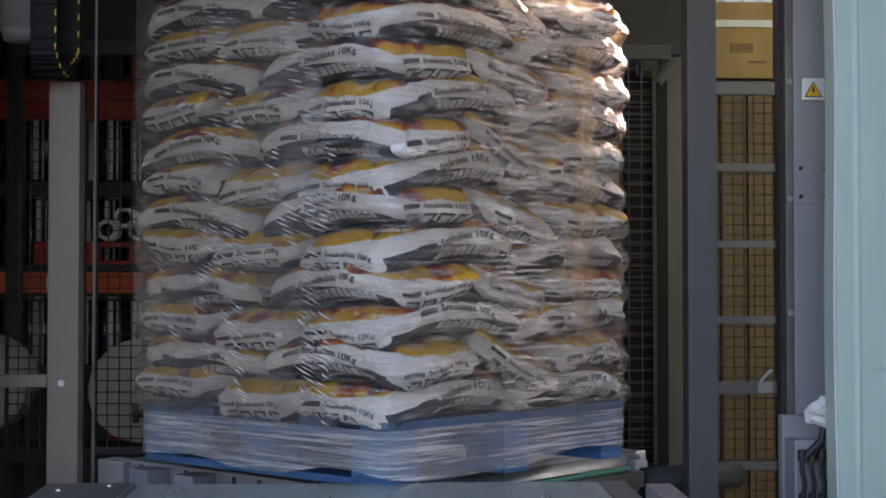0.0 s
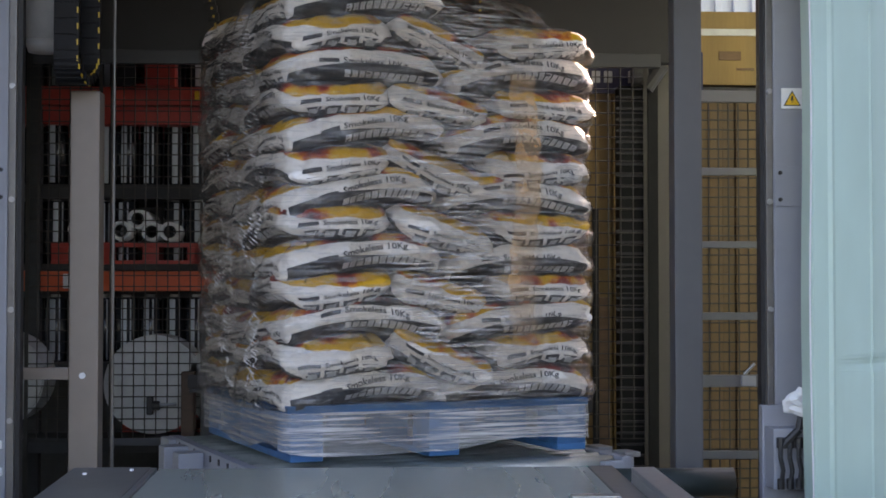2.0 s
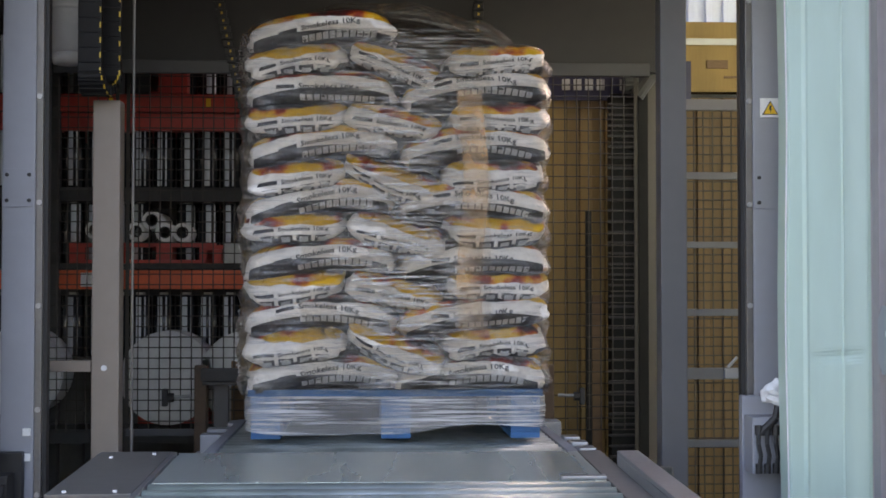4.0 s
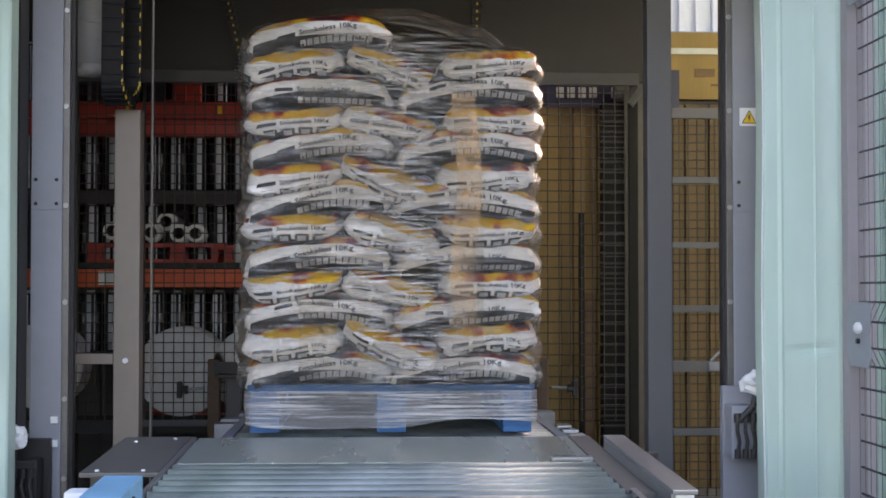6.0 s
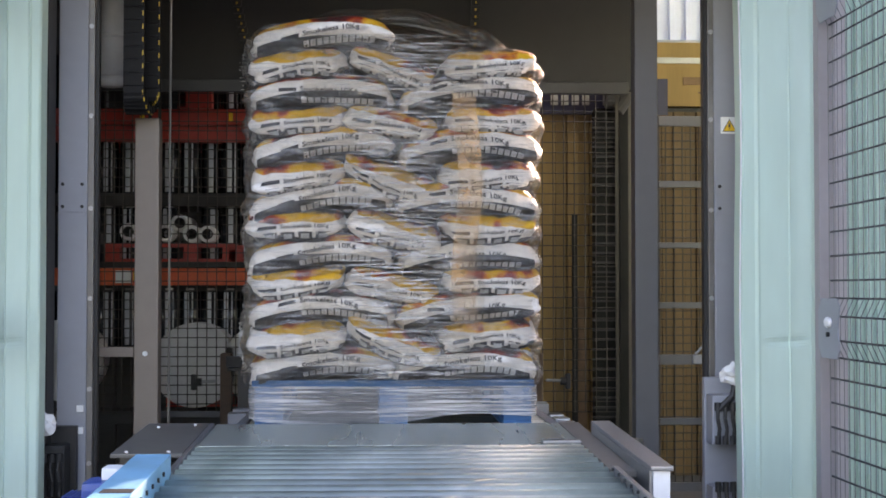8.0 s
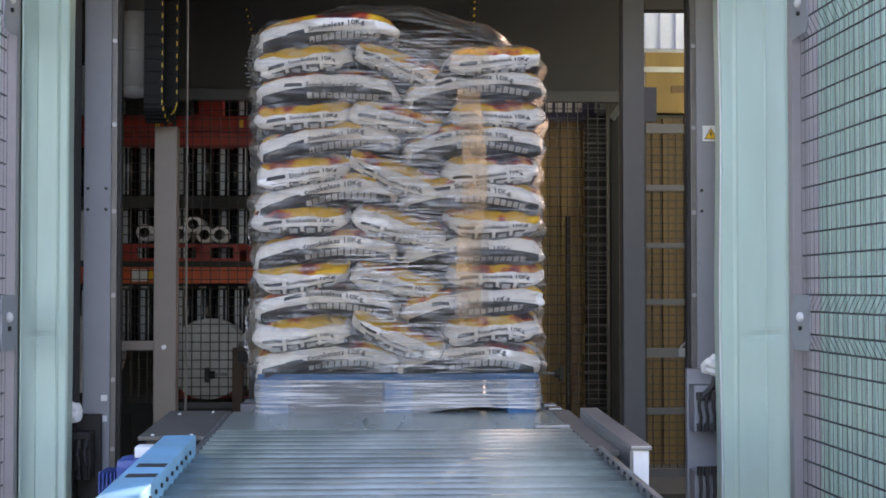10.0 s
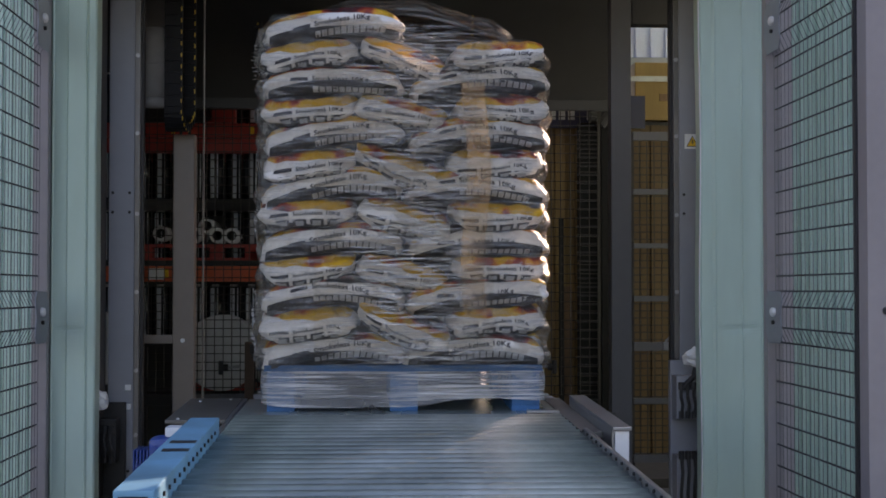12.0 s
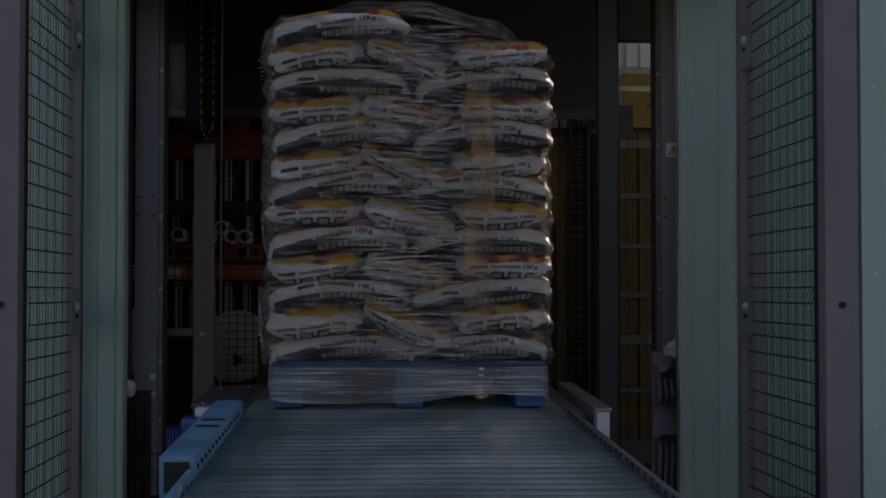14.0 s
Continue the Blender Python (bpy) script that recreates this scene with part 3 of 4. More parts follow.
def cable_box(x0, x1, cap_x, dz, label, paint):
    """Grey socket box with plugged cables and a white plastic bag tied over the top plug."""
    b = thing("cable_box", label, "socket box", group="socket boxes")
    part("box", boxed((x0, 5.05, 0.42), (x1, 5.15, 0.60), 0.006), paint, b)
    part("box", boxed((x0, 5.05, 0.02 - dz), (x1, 5.15, 0.27), 0.006), paint, b)
    part("back_plate", boxed((x0 - 0.006, 5.15, 0.02 - dz), (x1 + 0.02, 5.19, 0.66), 0.004), paint, b)
    for k in range(4):
        x = x0 + (x1 - x0) * (0.14 + 0.24 * k)
        bm = bmesh.new()
        tube(bm, [(x, 5.03, 0.56), (x - 0.004, 5.02, 0.52), (x + 0.004, 5.02, 0.48), (x, 5.03, 0.43)], 0.007, 7)
        rod(bm, (x, 5.03, 0.575), (x, 5.03, 0.545), 0.013, 8)
        rod(bm, (x, 5.03, 0.455), (x, 5.03, 0.425), 0.011, 8)
        part("cable", bm, M_BLACK, b)
        bm = bmesh.new()
        tube(bm, [(x, 5.03, 0.29), (x + 0.003, 5.02, 0.2), (x - 0.003, 5.02, 0.12 - 0.4 * dz), (x, 5.03, 0.03 - dz)], 0.007, 7)
        rod(bm, (x, 5.03, 0.29), (x, 5.03, 0.255), 0.012, 8)
        part("cable", bm, M_BLACK, b)
    bm = bmesh.new()
    tube(bm, [(x0 + 0.02, 5.03, 0.55), (cap_x - 0.01, 5.02, 0.60), (cap_x + 0.005, 5.03, 0.66)], 0.012, 8)
    part("lead", bm, M_BLACK, b)
    bm = bmesh.new()
    bmesh.ops.create_icosphere(bm, subdivisions=3, radius=0.05)
    for v in bm.verts:
        n = noise.noise(v.co * 30) * 0.022 + noise.noise(v.co * 75) * 0.007
        v.co = Vector((v.co.x * 1.0, v.co.y * 0.7, v.co.z * 0.72)) + v.co.normalized() * n
        v.co.z -= 0.25 * abs(v.co.x)
        v.co += Vector((cap_x, 5.025, 0.685))
    part("plastic_bag", bm, M_WHITE, b, "crumpled white plastic bag tied over a plug")
    for o in b.children:
        o.location.z += dz
    return b


cable_box(1.232, 1.345, 1.31, 0.0, "grey socket box with black cables and a white bag", M_GREY)
cable_box(-1.19, -1.085, -1.15, -0.17, "black socket box with hanging black cables", M_BLACK)
for x, z in ((-1.06, 0.55), (-1.06, 0.47), (1.37, 0.66)):
    tagged(part("switch_plate", boxed((x - 0.012, 5.188, z - 0.012), (x + 0.012, 5.1995, z + 0.012), 0.002), M_WHITE), "small white label plate on the grey post", "label plate")

# ---- inner mesh guards ----
def guard(name, label, x0, x1, z0, z1, y, step, rails, rail_paint=None):
    g = thing(name, label, "mesh guard", group="mesh guards of the machine")
    nx, nz = round((x1 - x0) / step), round((z1 - z0) / step)
    for i in range(nx + 1):
        x = x0 + (x1 - x0) * i / nx
        part("upright_wire", rodded((x, y, z0), (x, y, z1), 0.0026, 5), M_WIRE_IN, g)
    for i in range(nz + 1):
        z = z0 + (z1 - z0) * i / nz
        part("cross_wire", rodded((x0, y + 0.005, z), (x1, y + 0.005, z), 0.0026, 5), M_WIRE_IN, g)
    for x in (x0, x1):
        part("upright", boxed((x - 0.008, y - 0.006, 0.0), (x + 0.008, y - 0.0035, z1), 0.001), M_WIRE_IN, g)
    for z, h in rails:
        part("rail", boxed((x0, y - 0.03, z - h / 2), (x1, y - 0.006, z + h / 2), 0.003), rail_paint or M_POSTG, g)
    return lifted(g, (y - 5.2) * RISE)


guard("mesh_guard", "brown wire mesh guard before the storage rack", -0.995, 0.62, 0.36, 2.0, 6.70, 0.0445, [(0.36, 0.03)])
guard("mesh_guard", "brown wire mesh guard beside the machine", -1.33, -1.04, 0.36, 2.0, 6.70, 0.0445, [])
guard("mesh_guard", "wire mesh guard before the yellow boards", 0.66, 1.17, 0.36, 1.94, 6.70, 0.05, [])
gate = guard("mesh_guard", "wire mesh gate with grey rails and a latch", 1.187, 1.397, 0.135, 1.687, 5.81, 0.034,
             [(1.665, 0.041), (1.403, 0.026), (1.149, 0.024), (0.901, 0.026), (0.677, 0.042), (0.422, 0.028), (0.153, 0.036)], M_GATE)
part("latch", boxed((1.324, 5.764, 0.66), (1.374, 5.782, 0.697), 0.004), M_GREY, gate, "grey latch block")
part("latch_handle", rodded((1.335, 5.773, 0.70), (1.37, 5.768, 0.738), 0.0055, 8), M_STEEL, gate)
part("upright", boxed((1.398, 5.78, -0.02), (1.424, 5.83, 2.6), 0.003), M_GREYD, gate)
for x in (-0.80, 0.90):
    s = 1 if x < 0 else -1
    h = thing("clamp_handle", "black star knob on a steel spindle", "handle", group="clamp handles")
    part("spindle", rodded((x, 6.45, 0.53), (x + s * 0.10, 6.45, 0.535), 0.007, 8), M_STEEL, h)
    bm = bmesh.new()
    box(bm, (x - 0.012, 6.43, 0.495), (x + 0.010, 6.47, 0.565), 0.006)
    rod(bm, (x, 6.45, 0.53), (x + s * 0.035, 6.45, 0.53), 0.018, 10)
    part("knob", bm, M_BLACK, h)
    part("support", boxed((x + s * 0.12, 6.42, 0.0), (x + s * 0.17, 6.50, 0.66), 0.006), M_BROWN, h, "brown wooden support")
    part("clamp_head", boxed((x + s * 0.15, 6.38, 0.60), (x + s * 0.30, 6.43, 0.65), 0.004), M_BLACK, h)
    part("clamp_post", boxed((x + s * 0.20, 6.40, 0.0), (x + s * 0.26, 6.45, 0.60), 0.004), M_POSTR, h)
    part("clamp_pad", boxed((x + s * 0.16, 6.35, 0.585), (x + s * 0.31, 6.42, 0.599), 0.002), M_BLACK, h)
    lifted(h, 0.036)

# ---- storage rack ----
BACK = 0.052         # things behind are raised by this to fit the camera's view
rack = thing("storage_rack", "pallet rack with red and orange beams, full of film rolls", "rack", pose(0, 0, BACK))
RX0, RX1 = -2.4, 0.55
part("beam", boxed((RX0, 6.98, 1.741), (RX1, 7.03, 1.818), 0.003), M_RED, rack, "red painted beam")
part("beam", boxed((RX0, 6.98, 0.954), (RX1, 7.03, 1.038), 0.003), M_ORANGE, rack, "orange painted beam")
part("shelf_board", boxed((RX0, 7.0, 1.66), (RX1, 7.6, 1.735), 0.003), M_RED, rack, "dark red pallet under the rolls")
part("shelf_board", boxed((RX0, 6.99, 1.345), (RX1, 7.6, 1.405), 0.003), M_DARK, rack)
part("shelf_board", boxed((RX0, 7.0, 1.042), (RX1, 7.6, 1.065), 0.003), M_DARK, rack)
for x in (-2.4, -1.40, 0.50):
    for y in (6.97, 7.55):
        part("upright", boxed((x, y, 0.0), (x + 0.06, y + 0.05, 2.5), 0.003), M_DARK, rack)
part("beam_label", boxed((-1.245, 6.974, 0.965), (-1.165, 6.979, 1.026)), M_WHITE, rack, "white label on the beam")
part("beam_label", boxed((-1.16, 6.974, 0.975), (-1.14, 6.979, 1.02)), M_WARN, rack, "yellow tag on the beam")
for x in (-1.13, -0.70):
    part("beam_label", boxed((x, 6.974, 1.76), (x + 0.02, 6.979, 1.80)), M_WARN, rack, "yellow tag on the beam")

roll = thing("film_roll", "shiny dark roll of stretch film standing upright", "film roll", group="film rolls on the rack")
part("body", rodded((0, 0, 0), (0, 0, 0.27), 0.048, 20), M_ROLL, roll, "", True)
# two pale arcs paint the sky's highlight onto each roll
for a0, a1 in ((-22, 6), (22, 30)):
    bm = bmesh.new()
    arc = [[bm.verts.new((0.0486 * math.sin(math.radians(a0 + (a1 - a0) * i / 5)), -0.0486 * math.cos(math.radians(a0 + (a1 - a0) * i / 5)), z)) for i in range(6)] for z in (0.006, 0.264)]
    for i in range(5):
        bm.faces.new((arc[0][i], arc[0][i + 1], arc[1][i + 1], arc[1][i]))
    part("pale_stripe", bm, M_ROLLGLINT, roll, "pale band painted as the sky's highlight on the roll", True)
part("core", rodded((0, 0, 0.27), (0, 0, 0.285), 0.02, 12), M_CORE, roll)
spots = []
for z in (1.41, 1.825, 1.068, 0.655):
    for i in range(19):
        x = -2.3 + 0.1 + i * 0.1
        if z == 1.068 and i % 7 == 6:
            continue
        spots.append((x, 7.09 + 0.02 * ((i * 7) % 3), z + BACK))
roll.matrix_basis = pose(*spots[0])
for sx, sy, sz in spots[1:]:
    copy_thing(roll, pose(sx, sy, sz, 0, 0, random.uniform(-25, 25)))
# lowest shelf carries the bottom rolls
part("shelf_board", boxed((RX0, 7.0, 0.60), (RX1, 7.6, 0.653), 0.003), M_DARK, rack)

tube_spots = ((-1.178, 1.214), (-1.0, 1.207), (-0.931, 1.257), (-0.873, 1.203), (-0.797, 1.203))
first = None
for x, z in tube_spots:
    m = pose(x, 6.98, z + BACK)
    if first is None:
        first = thing("film_tube", "white wrapped tube lying with its open end forward", "tube", m, "tubes on the rack")
        bm = bmesh.new()
        ring(bm, (0, 0.14, 0), (0, 1, 0), 0.042, 0.026, 0.36)
        part("wrap", bm, M_WHITE, first, "", True)
        bm = bmesh.new()
        ring(bm, (0, 0.14, 0), (0, 1, 0), 0.026, 0.021, 0.365)
        part("core", bm, M_BLACK, first, "", True)
    else:
        copy_thing(first, m)


def red_crate(x0, x1, z0, z1, label):
    c = thing("red_pallet", label, "pallet", group="red pallets")
    part("deck", boxed((x0, 6.99, z1 - 0.02), (x1, 7.5, z1), 0.003), M_RED, c)
    part("bottom_board", boxed((x0, 6.99, z0), (x1, 7.5, z0 + 0.016), 0.003), M_RED, c)
    n = 4
    for i in range(n):
        w = 0.07
        x = x0 + (x1 - x0 - w) * i / (n - 1)
        part("block", boxed((x, 6.995, z0 + 0.016), (x + w, 7.49, z1 - 0.02), 0.003), M_RED, c)
    return lifted(c, BACK)


red_crate(-1.30, -0.66, 1.068, 1.160, "red painted pallet on the rack shelf")
red_crate(-0.70, -0.1, 1.068, 1.15, "red painted pallet on the rack")
red_crate(-1.0, -0.40, 0.36, 0.44, "red painted pallet under white reels")


def reel(x, z, r, label):
    c = thing("film_reel", label, "reel", group="white reels")
    bm = bmesh.new()
    rod(bm, (x, 6.75, z), (x, 6.97, z), r, 48)
    rod(bm, (x, 6.738, z), (x, 6.75, z), r * 0.97, 48)
    part("film", bm, M_REEL, c)
    bm = bmesh.new()
    ring(bm, (x, 6.98, z), (0, 1, 0), 0.04, 0.03, 0.03, 20)
    part("core", bm, M_CORE, c)
    return lifted(c, BACK)


reel(-0.833, 0.575, 0.20, "large white film reel behind the mesh")
reel(-0.50, 0.575, 0.20, "large white film reel resting beside another")
reel(-1.46, 0.60, 0.19, "large white film reel half hidden by the post")
part("reel_bed", boxed((-2.0, 6.75, 0.30), (-0.2, 7.0, 0.36), 0.004), M_DARK, rack)
part("reel_bed_leg", boxed((-1.95, 6.8, 0.0), (-1.90, 6.95, 0.30)), M_DARK, rack)
part("reel_bed_leg", boxed((-0.30, 6.8, 0.0), (-0.25, 6.95, 0.30)), M_DARK, rack)

# crumpled white wrapper and dark boxes above the top beam
bm = bmesh.new()
bmesh.ops.create_icosphere(bm, subdivisions=3, radius=0.06)
for v in bm.verts:
    v.co = Vector((v.co.x * 1.0, v.co.y * 0.7, v.co.z * 0.5)) + v.co.normalized() * noise.noise(v.co * 30) * 0.025 + Vector((-0.82, 7.0, 1.975))
lifted(tagged(part("crumpled_wrapper", bm, M_WHITE, None, "", True), "crumpled white film wrapper on a red crate", "wrapper"), BACK)
lifted(tagged(part("red_crate", boxed((-0.95, 6.95, 1.82), (-0.78, 7.04, 1.945), 0.005), M_RED), "small dark red crate on the top shelf", "crate"), BACK)
for x in (-1.28, -1.02):
    lifted(tagged(part("black_box", boxed((x, 6.95, 1.82), (x + 0.12, 7.04, 1.94), 0.006), M_BLACK), "black plastic box on the top shelf", "box", "black boxes"), BACK)
lifted(tagged(part("cardboard_box", boxed((-0.62, 6.95, 1.068), (-0.45, 7.05, 1.16), 0.004), M_CORE), "small pale cardboard box on the rack", "box"), BACK)
tagged(part("wooden_box", boxed((-0.56, 6.715, 0.012), (-0.30, 6.745, 0.70), 0.005), M_WOOD), "brown wooden box panel behind the turntable", "box")

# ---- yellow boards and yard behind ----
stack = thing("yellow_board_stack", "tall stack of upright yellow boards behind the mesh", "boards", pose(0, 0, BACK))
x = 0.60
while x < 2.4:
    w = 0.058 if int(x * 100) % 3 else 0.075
    # boards from x = 1.25 on carry their shade in the material
    part("board", boxed((x, 7.05 + 0.012 * (int(x * 77) % 3), 0.0), (x + w - 0.003, 7.12, 1.83), 0.003), M_YELLOW if x < 1.25 else M_BOARDSHADE, stack)
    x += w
dk = thing("black_mast", "black ribbed mast with rungs beside the boards", "mast", pose(0, 0, BACK))
part("body", boxed((1.09, 6.86, 0.0), (1.20, 6.96, 1.82), 0.004), M_CHAIN, dk)
part("side", boxed((1.20, 6.80, 0.0), (1.245, 6.90, 1.93), 0.004), M_CHAIN, dk)
for k in range(36):
    part("rung", boxed((1.075, 6.845, 0.12 + 0.047 * k), (1.20, 6.858, 0.130 + 0.047 * k)), M_WIRE, dk)
bm = bmesh.new()
rod(bm, (1.14, 6.82, 1.86), (1.20, 6.82, 1.86), 0.05, 16)
rod(bm, (1.19, 6.80, 1.80), (1.26, 6.80, 1.90), 0.035, 12)
part("motor", bm, M_DARK, dk, "dusty grey drive motor")
part("thin_mast", boxed((0.985, 6.90, 0.0), (1.01, 6.93, 1.30), 0.003), M_CHAIN, dk)
part("upright", boxed((1.25, 6.86, 0.0), (1.315, 6.92, 1.95), 0.004), M_GREYD, dk)
tagged(part("plank", boxed((1.015, 6.93, 0.05), (1.06, 6.96, 0.98), 0.003), M_WOOD), "brown wooden plank standing behind the mesh", "plank")
num = thing("phone_sign", "navy sign strip with pale number bars", "sign", pose(0, 0, BACK))
part("plate", boxed((0.78, 6.95, 1.80), (1.47, 6.97, 1.98)), M_SIGNBLUE, num)
for k in range(7):
    if k == 4:
        continue
    xx = 0.885 + 0.052 * k
    part("bar", boxed((xx, 6.944, 1.845), (xx + 0.036, 6.949, 1.895), 0.002), M_PIC, num)
crate = thing("yellow_crate", "yellow crate with a dark printed mark", "crate", pose(0, 0, 0.058))
part("body", boxed((1.46, 7.2, 1.87), (2.1, 7.5, 2.20), 0.004), M_YELLOW, crate)
part("mark", boxed((1.60, 7.194, 1.98), (1.70, 7.199, 2.02), 0.002), M_WOOD, crate)
part("mark", boxed((1.68, 7.194, 1.935), (1.76, 7.199, 1.945), 0.001), M_WOOD, crate)
part("stand", boxed((1.40, 7.2, 0.0), (2.1, 7.5, 1.86), 0.004), M_DARK, crate, "dark stand under the crate")
part("strap", boxed((1.40, 7.19, 2.09), (2.1, 7.196, 2.12)), M_STEEL, crate)
back = thing("white_shed", "white ribbed metal shed beyond the yard", "building", pose(0, 0, 0.1))
part("wall", boxed((0.9, 8.6, -0.1), (5.0, 8.7, 2.72)), M_WHITE, back)
for k in range(40):
    part("rib", boxed((0.92 + 0.1 * k, 8.57, 0.02), (0.955 + 0.1 * k, 8.599, 2.72), 0.004), M_WHITE, back)
part("gutter", boxed((0.9, 8.50, 2.33), (5.0, 8.565, 2.40), 0.004), M_STEEL, back)

# ---- roller conveyor ----
conv = thing("roller_conveyor", "roller conveyor with galvanised rollers and a pale blue side rail", "conveyor")
# tilted down towards the yard to fit the camera's view
conv.matrix_basis = Matrix.Translation((0, 5.2, 0.55)) @ Matrix.Rotation(math.atan(RISE), 4, "X") @ Matrix.Translation((0, -5.2, -0.55))
CX0, CX1, TOP = -0.515, 0.625, 0.555
part("side_rail", boxed((-0.607, 2.25, 0.50), (-0.517, 3.62, 0.605), 0.005), M_BLUE, conv, "pale blue painted box rail")
# black plate painted in for the shade inside the hollow rail
bm = boxed((-0.594, 2.242, 0.514), (-0.530, 2.2495, 0.592))
part("rail_mouth", bm, M_BLACK, conv)
for k in range(14):
    part("bolt", rodded((-0.517, 2.30 + 0.09 * k, 0.575), (-0.512, 2.30 + 0.09 * k, 0.575), 0.006, 8), M_BLACK, conv)
for x in (-0.59, ):
    for y in (2.86, 3.02):
        part("worn_patch", boxed((x, y, 0.6055), (x + 0.07, y + 0.05, 0.6065)), M_TEXT, conv, "black scuffed tape on the rail")
part("side_plate", boxed((-0.535, 1.7, 0.46), (-0.520, 2.24, 0.575), 0.003), M_BLUE, conv)
part("side_plate", boxed((0.627, 1.7, 0.46), (0.642, 3.62, 0.568), 0.003), M_STEEL, conv, "galvanised side plate")
part("deck_plate", boxed((0.628, 3.63, 0.535), (0.693, 4.70, 0.552), 0.002), M_PLATE, conv, "dull grey deck plate")
part("side_plate", boxed((-0.535, 3.625, 0.46), (-0.520, 4.70, 0.5535), 0.003), M_STEEL, conv, "galvanised side plate")
for k in range(22):
    part("bolt", rodded((0.627, 1.76 + 0.0875 * k, 0.561), (0.621, 1.76 + 0.0875 * k, 0.561), 0.0045, 8), M_BLACK, conv)
ang = part("guard_angle", boxed((0.694, 3.45, 0.578), (0.752, 4.42, 0.590), 0.003), M_STEEL, conv, "pale steel guard angle")
part("guard_web", boxed((0.694, 3.47, 0.47), (0.702, 4.42, 0.5775), 0.002), M_STEEL, conv, "galvanised guard web")
part("angle_leg", boxed((0.703, 3.462, 0.36), (0.746, 3.477, 0.5775), 0.002), M_WHITE, conv, "white end plate")
part("deck_sheet", boxed((CX0, 4.165, 0.535), (CX1, 4.70, TOP - 0.005), 0.001), M_DECK, conv, "dull worn zinc deck sheet")
rm = None
for k in range(28):
    y = 1.76 + 0.0875 * k
    if rm is None:
        bm = rodded((CX0, 0, 0), (CX1, 0, 0), 0.037, 16)
        rob = part("roller", bm, M_ROLLER, conv, "", True)
        rob.location = (0, y, TOP - 0.037)
        rm = rob.data
    else:
        o = new("roller", rm)
        o.parent, o.location = conv, (0, y, TOP - 0.037)
        o.rotation_euler = (0.7 * k, 0, 0)
part("under_tray", boxed((CX0, 1.72, 0.44), (CX1, 4.69, 0.455)), M_GREYD, conv)
for x in (-0.52, 0.58):
    for y in (1.9, 3.0, 4.3):
        part("leg", boxed((x, y, 0.0), (x + 0.06, y + 0.06, 0.46), 0.004), M_GREYD, conv)
# dark side plates between the conveyor and the turntable
part("cover_plate", boxed((-0.74, 4.0, 0.540), (-0.537, 4.72, 0.552), 0.002), M_PLATE, conv, "dull grey cover plate")
part("cover_leg", boxed((-0.73, 4.1, 0), (-0.68, 4.16, 0.535)), M_GREYD, conv)
for x, y in ((-0.70, 4.03), (-0.58, 4.03), (-0.69, 4.6), (-0.58, 4.66)):
    part("screw", rodded((x, y, 0.552), (x, y, 0.556), 0.0055, 10), M_WHITE, conv)
part("angle_strip", boxed((0.51, 4.165, 0.5515), (0.625, 4.205, 0.561), 0.002), M_STEEL, conv, "bright steel strip across the rollers")
# geared motor beside the rail
bm = bmesh.new()
rod(bm, (-0.74, 3.440, 0.47), (-0.69, 3.440, 0.47), 0.06, 20)
box(bm, (-0.70, 3.370, 0.40), (-0.612, 3.500, 0.57), 0.02)
rod(bm, (-0.66, 3.370, 0.52), (-0.66, 3.350, 0.52), 0.03, 14)
mot = tagged(part("gear_motor", bm, M_MOTOR), "blue gear motor bolted to the conveyor's side", "motor")
part("terminal_box", boxed((-0.655, 3.400, 0.571), (-0.612, 3.480, 0.60), 0.006), M_WHITE, mot, "pale terminal box")
for k in range(6):
    part("fin", boxed((-0.745 + 0.010 * k, 3.375, 0.405), (-0.741 + 0.010 * k, 3.505, 0.535)), M_MOTOR, mot)
part("mount", boxed((-0.72, 3.400, 0.0), (-0.63, 3.480, 0.41), 0.004), M_GREYD, mot)
lifted(mot, -0.051)

# ---- turntable with its own roller bed ----
TCX, TCY = 0.10, 5.75
turn = thing("turntable", "grey roller turntable with perforated side rails", "turntable", pose(TCX, TCY, 0))
part("drum", rodded((0, 0, 0.012), (0, 0, 0.34), 0.55, 40), M_GREYD, turn)
part("base_plate", boxed((-0.52, -0.52, 0.34), (0.52, 0.52, 0.37), 0.004), M_GREYD, turn)
for s in (-1, 1):
    rl = part("rail", boxed((s * 0.585 - 0.018, -0.60, 0.37), (s * 0.585 + 0.018, 0.64, 0.482), 0.004), M_GREY, turn, "grey rail with a row of holes")
    # small black plates stand in for the shade in the rail's holes
    for k in range(11):
        part("hole", boxed((s * 0.6045 - 0.002, -0.55 + 0.112 * k, 0.452), (s * 0.6045 + 0.002, -0.535 + 0.112 * k, 0.472), 0.001), M_BLACK, rl)
    part("end_plate", boxed((s * 0.52 - 0.035, -0.64, 0.375), (s * 0.52 + 0.035, -0.605, 0.475), 0.008), M_GREY, turn)
    part("end_plate", boxed((s * 0.62 - 0.012, 0.52, 0.33), (s * 0.62 + 0.07, 0.66, 0.478), 0.008), M_GREY, turn)
for k in range(13):
    part("roller", rodded((-0.56, -0.54 + 0.092 * k, 0.447), (0.56, -0.54 + 0.092 * k, 0.447), 0.036, 14), M_ROLLER, turn, "", True)
part("belt", boxed((-0.10, -0.668, 0.455), (0.42, -0.645, 0.466), 0.002), M_BELT, turn, "green drive belt")
part("belt_guard", boxed((-0.45, -0.69, 0.40), (0.46, -0.67, 0.45), 0.003), M_POSTR, turn, "dark belt guard")
part("drum", rodded((0.50, -0.66, 0.41), (0.86, -0.78, 0.41), 0.045, 18), M_DRUM, turn, "dark drum motor", True)
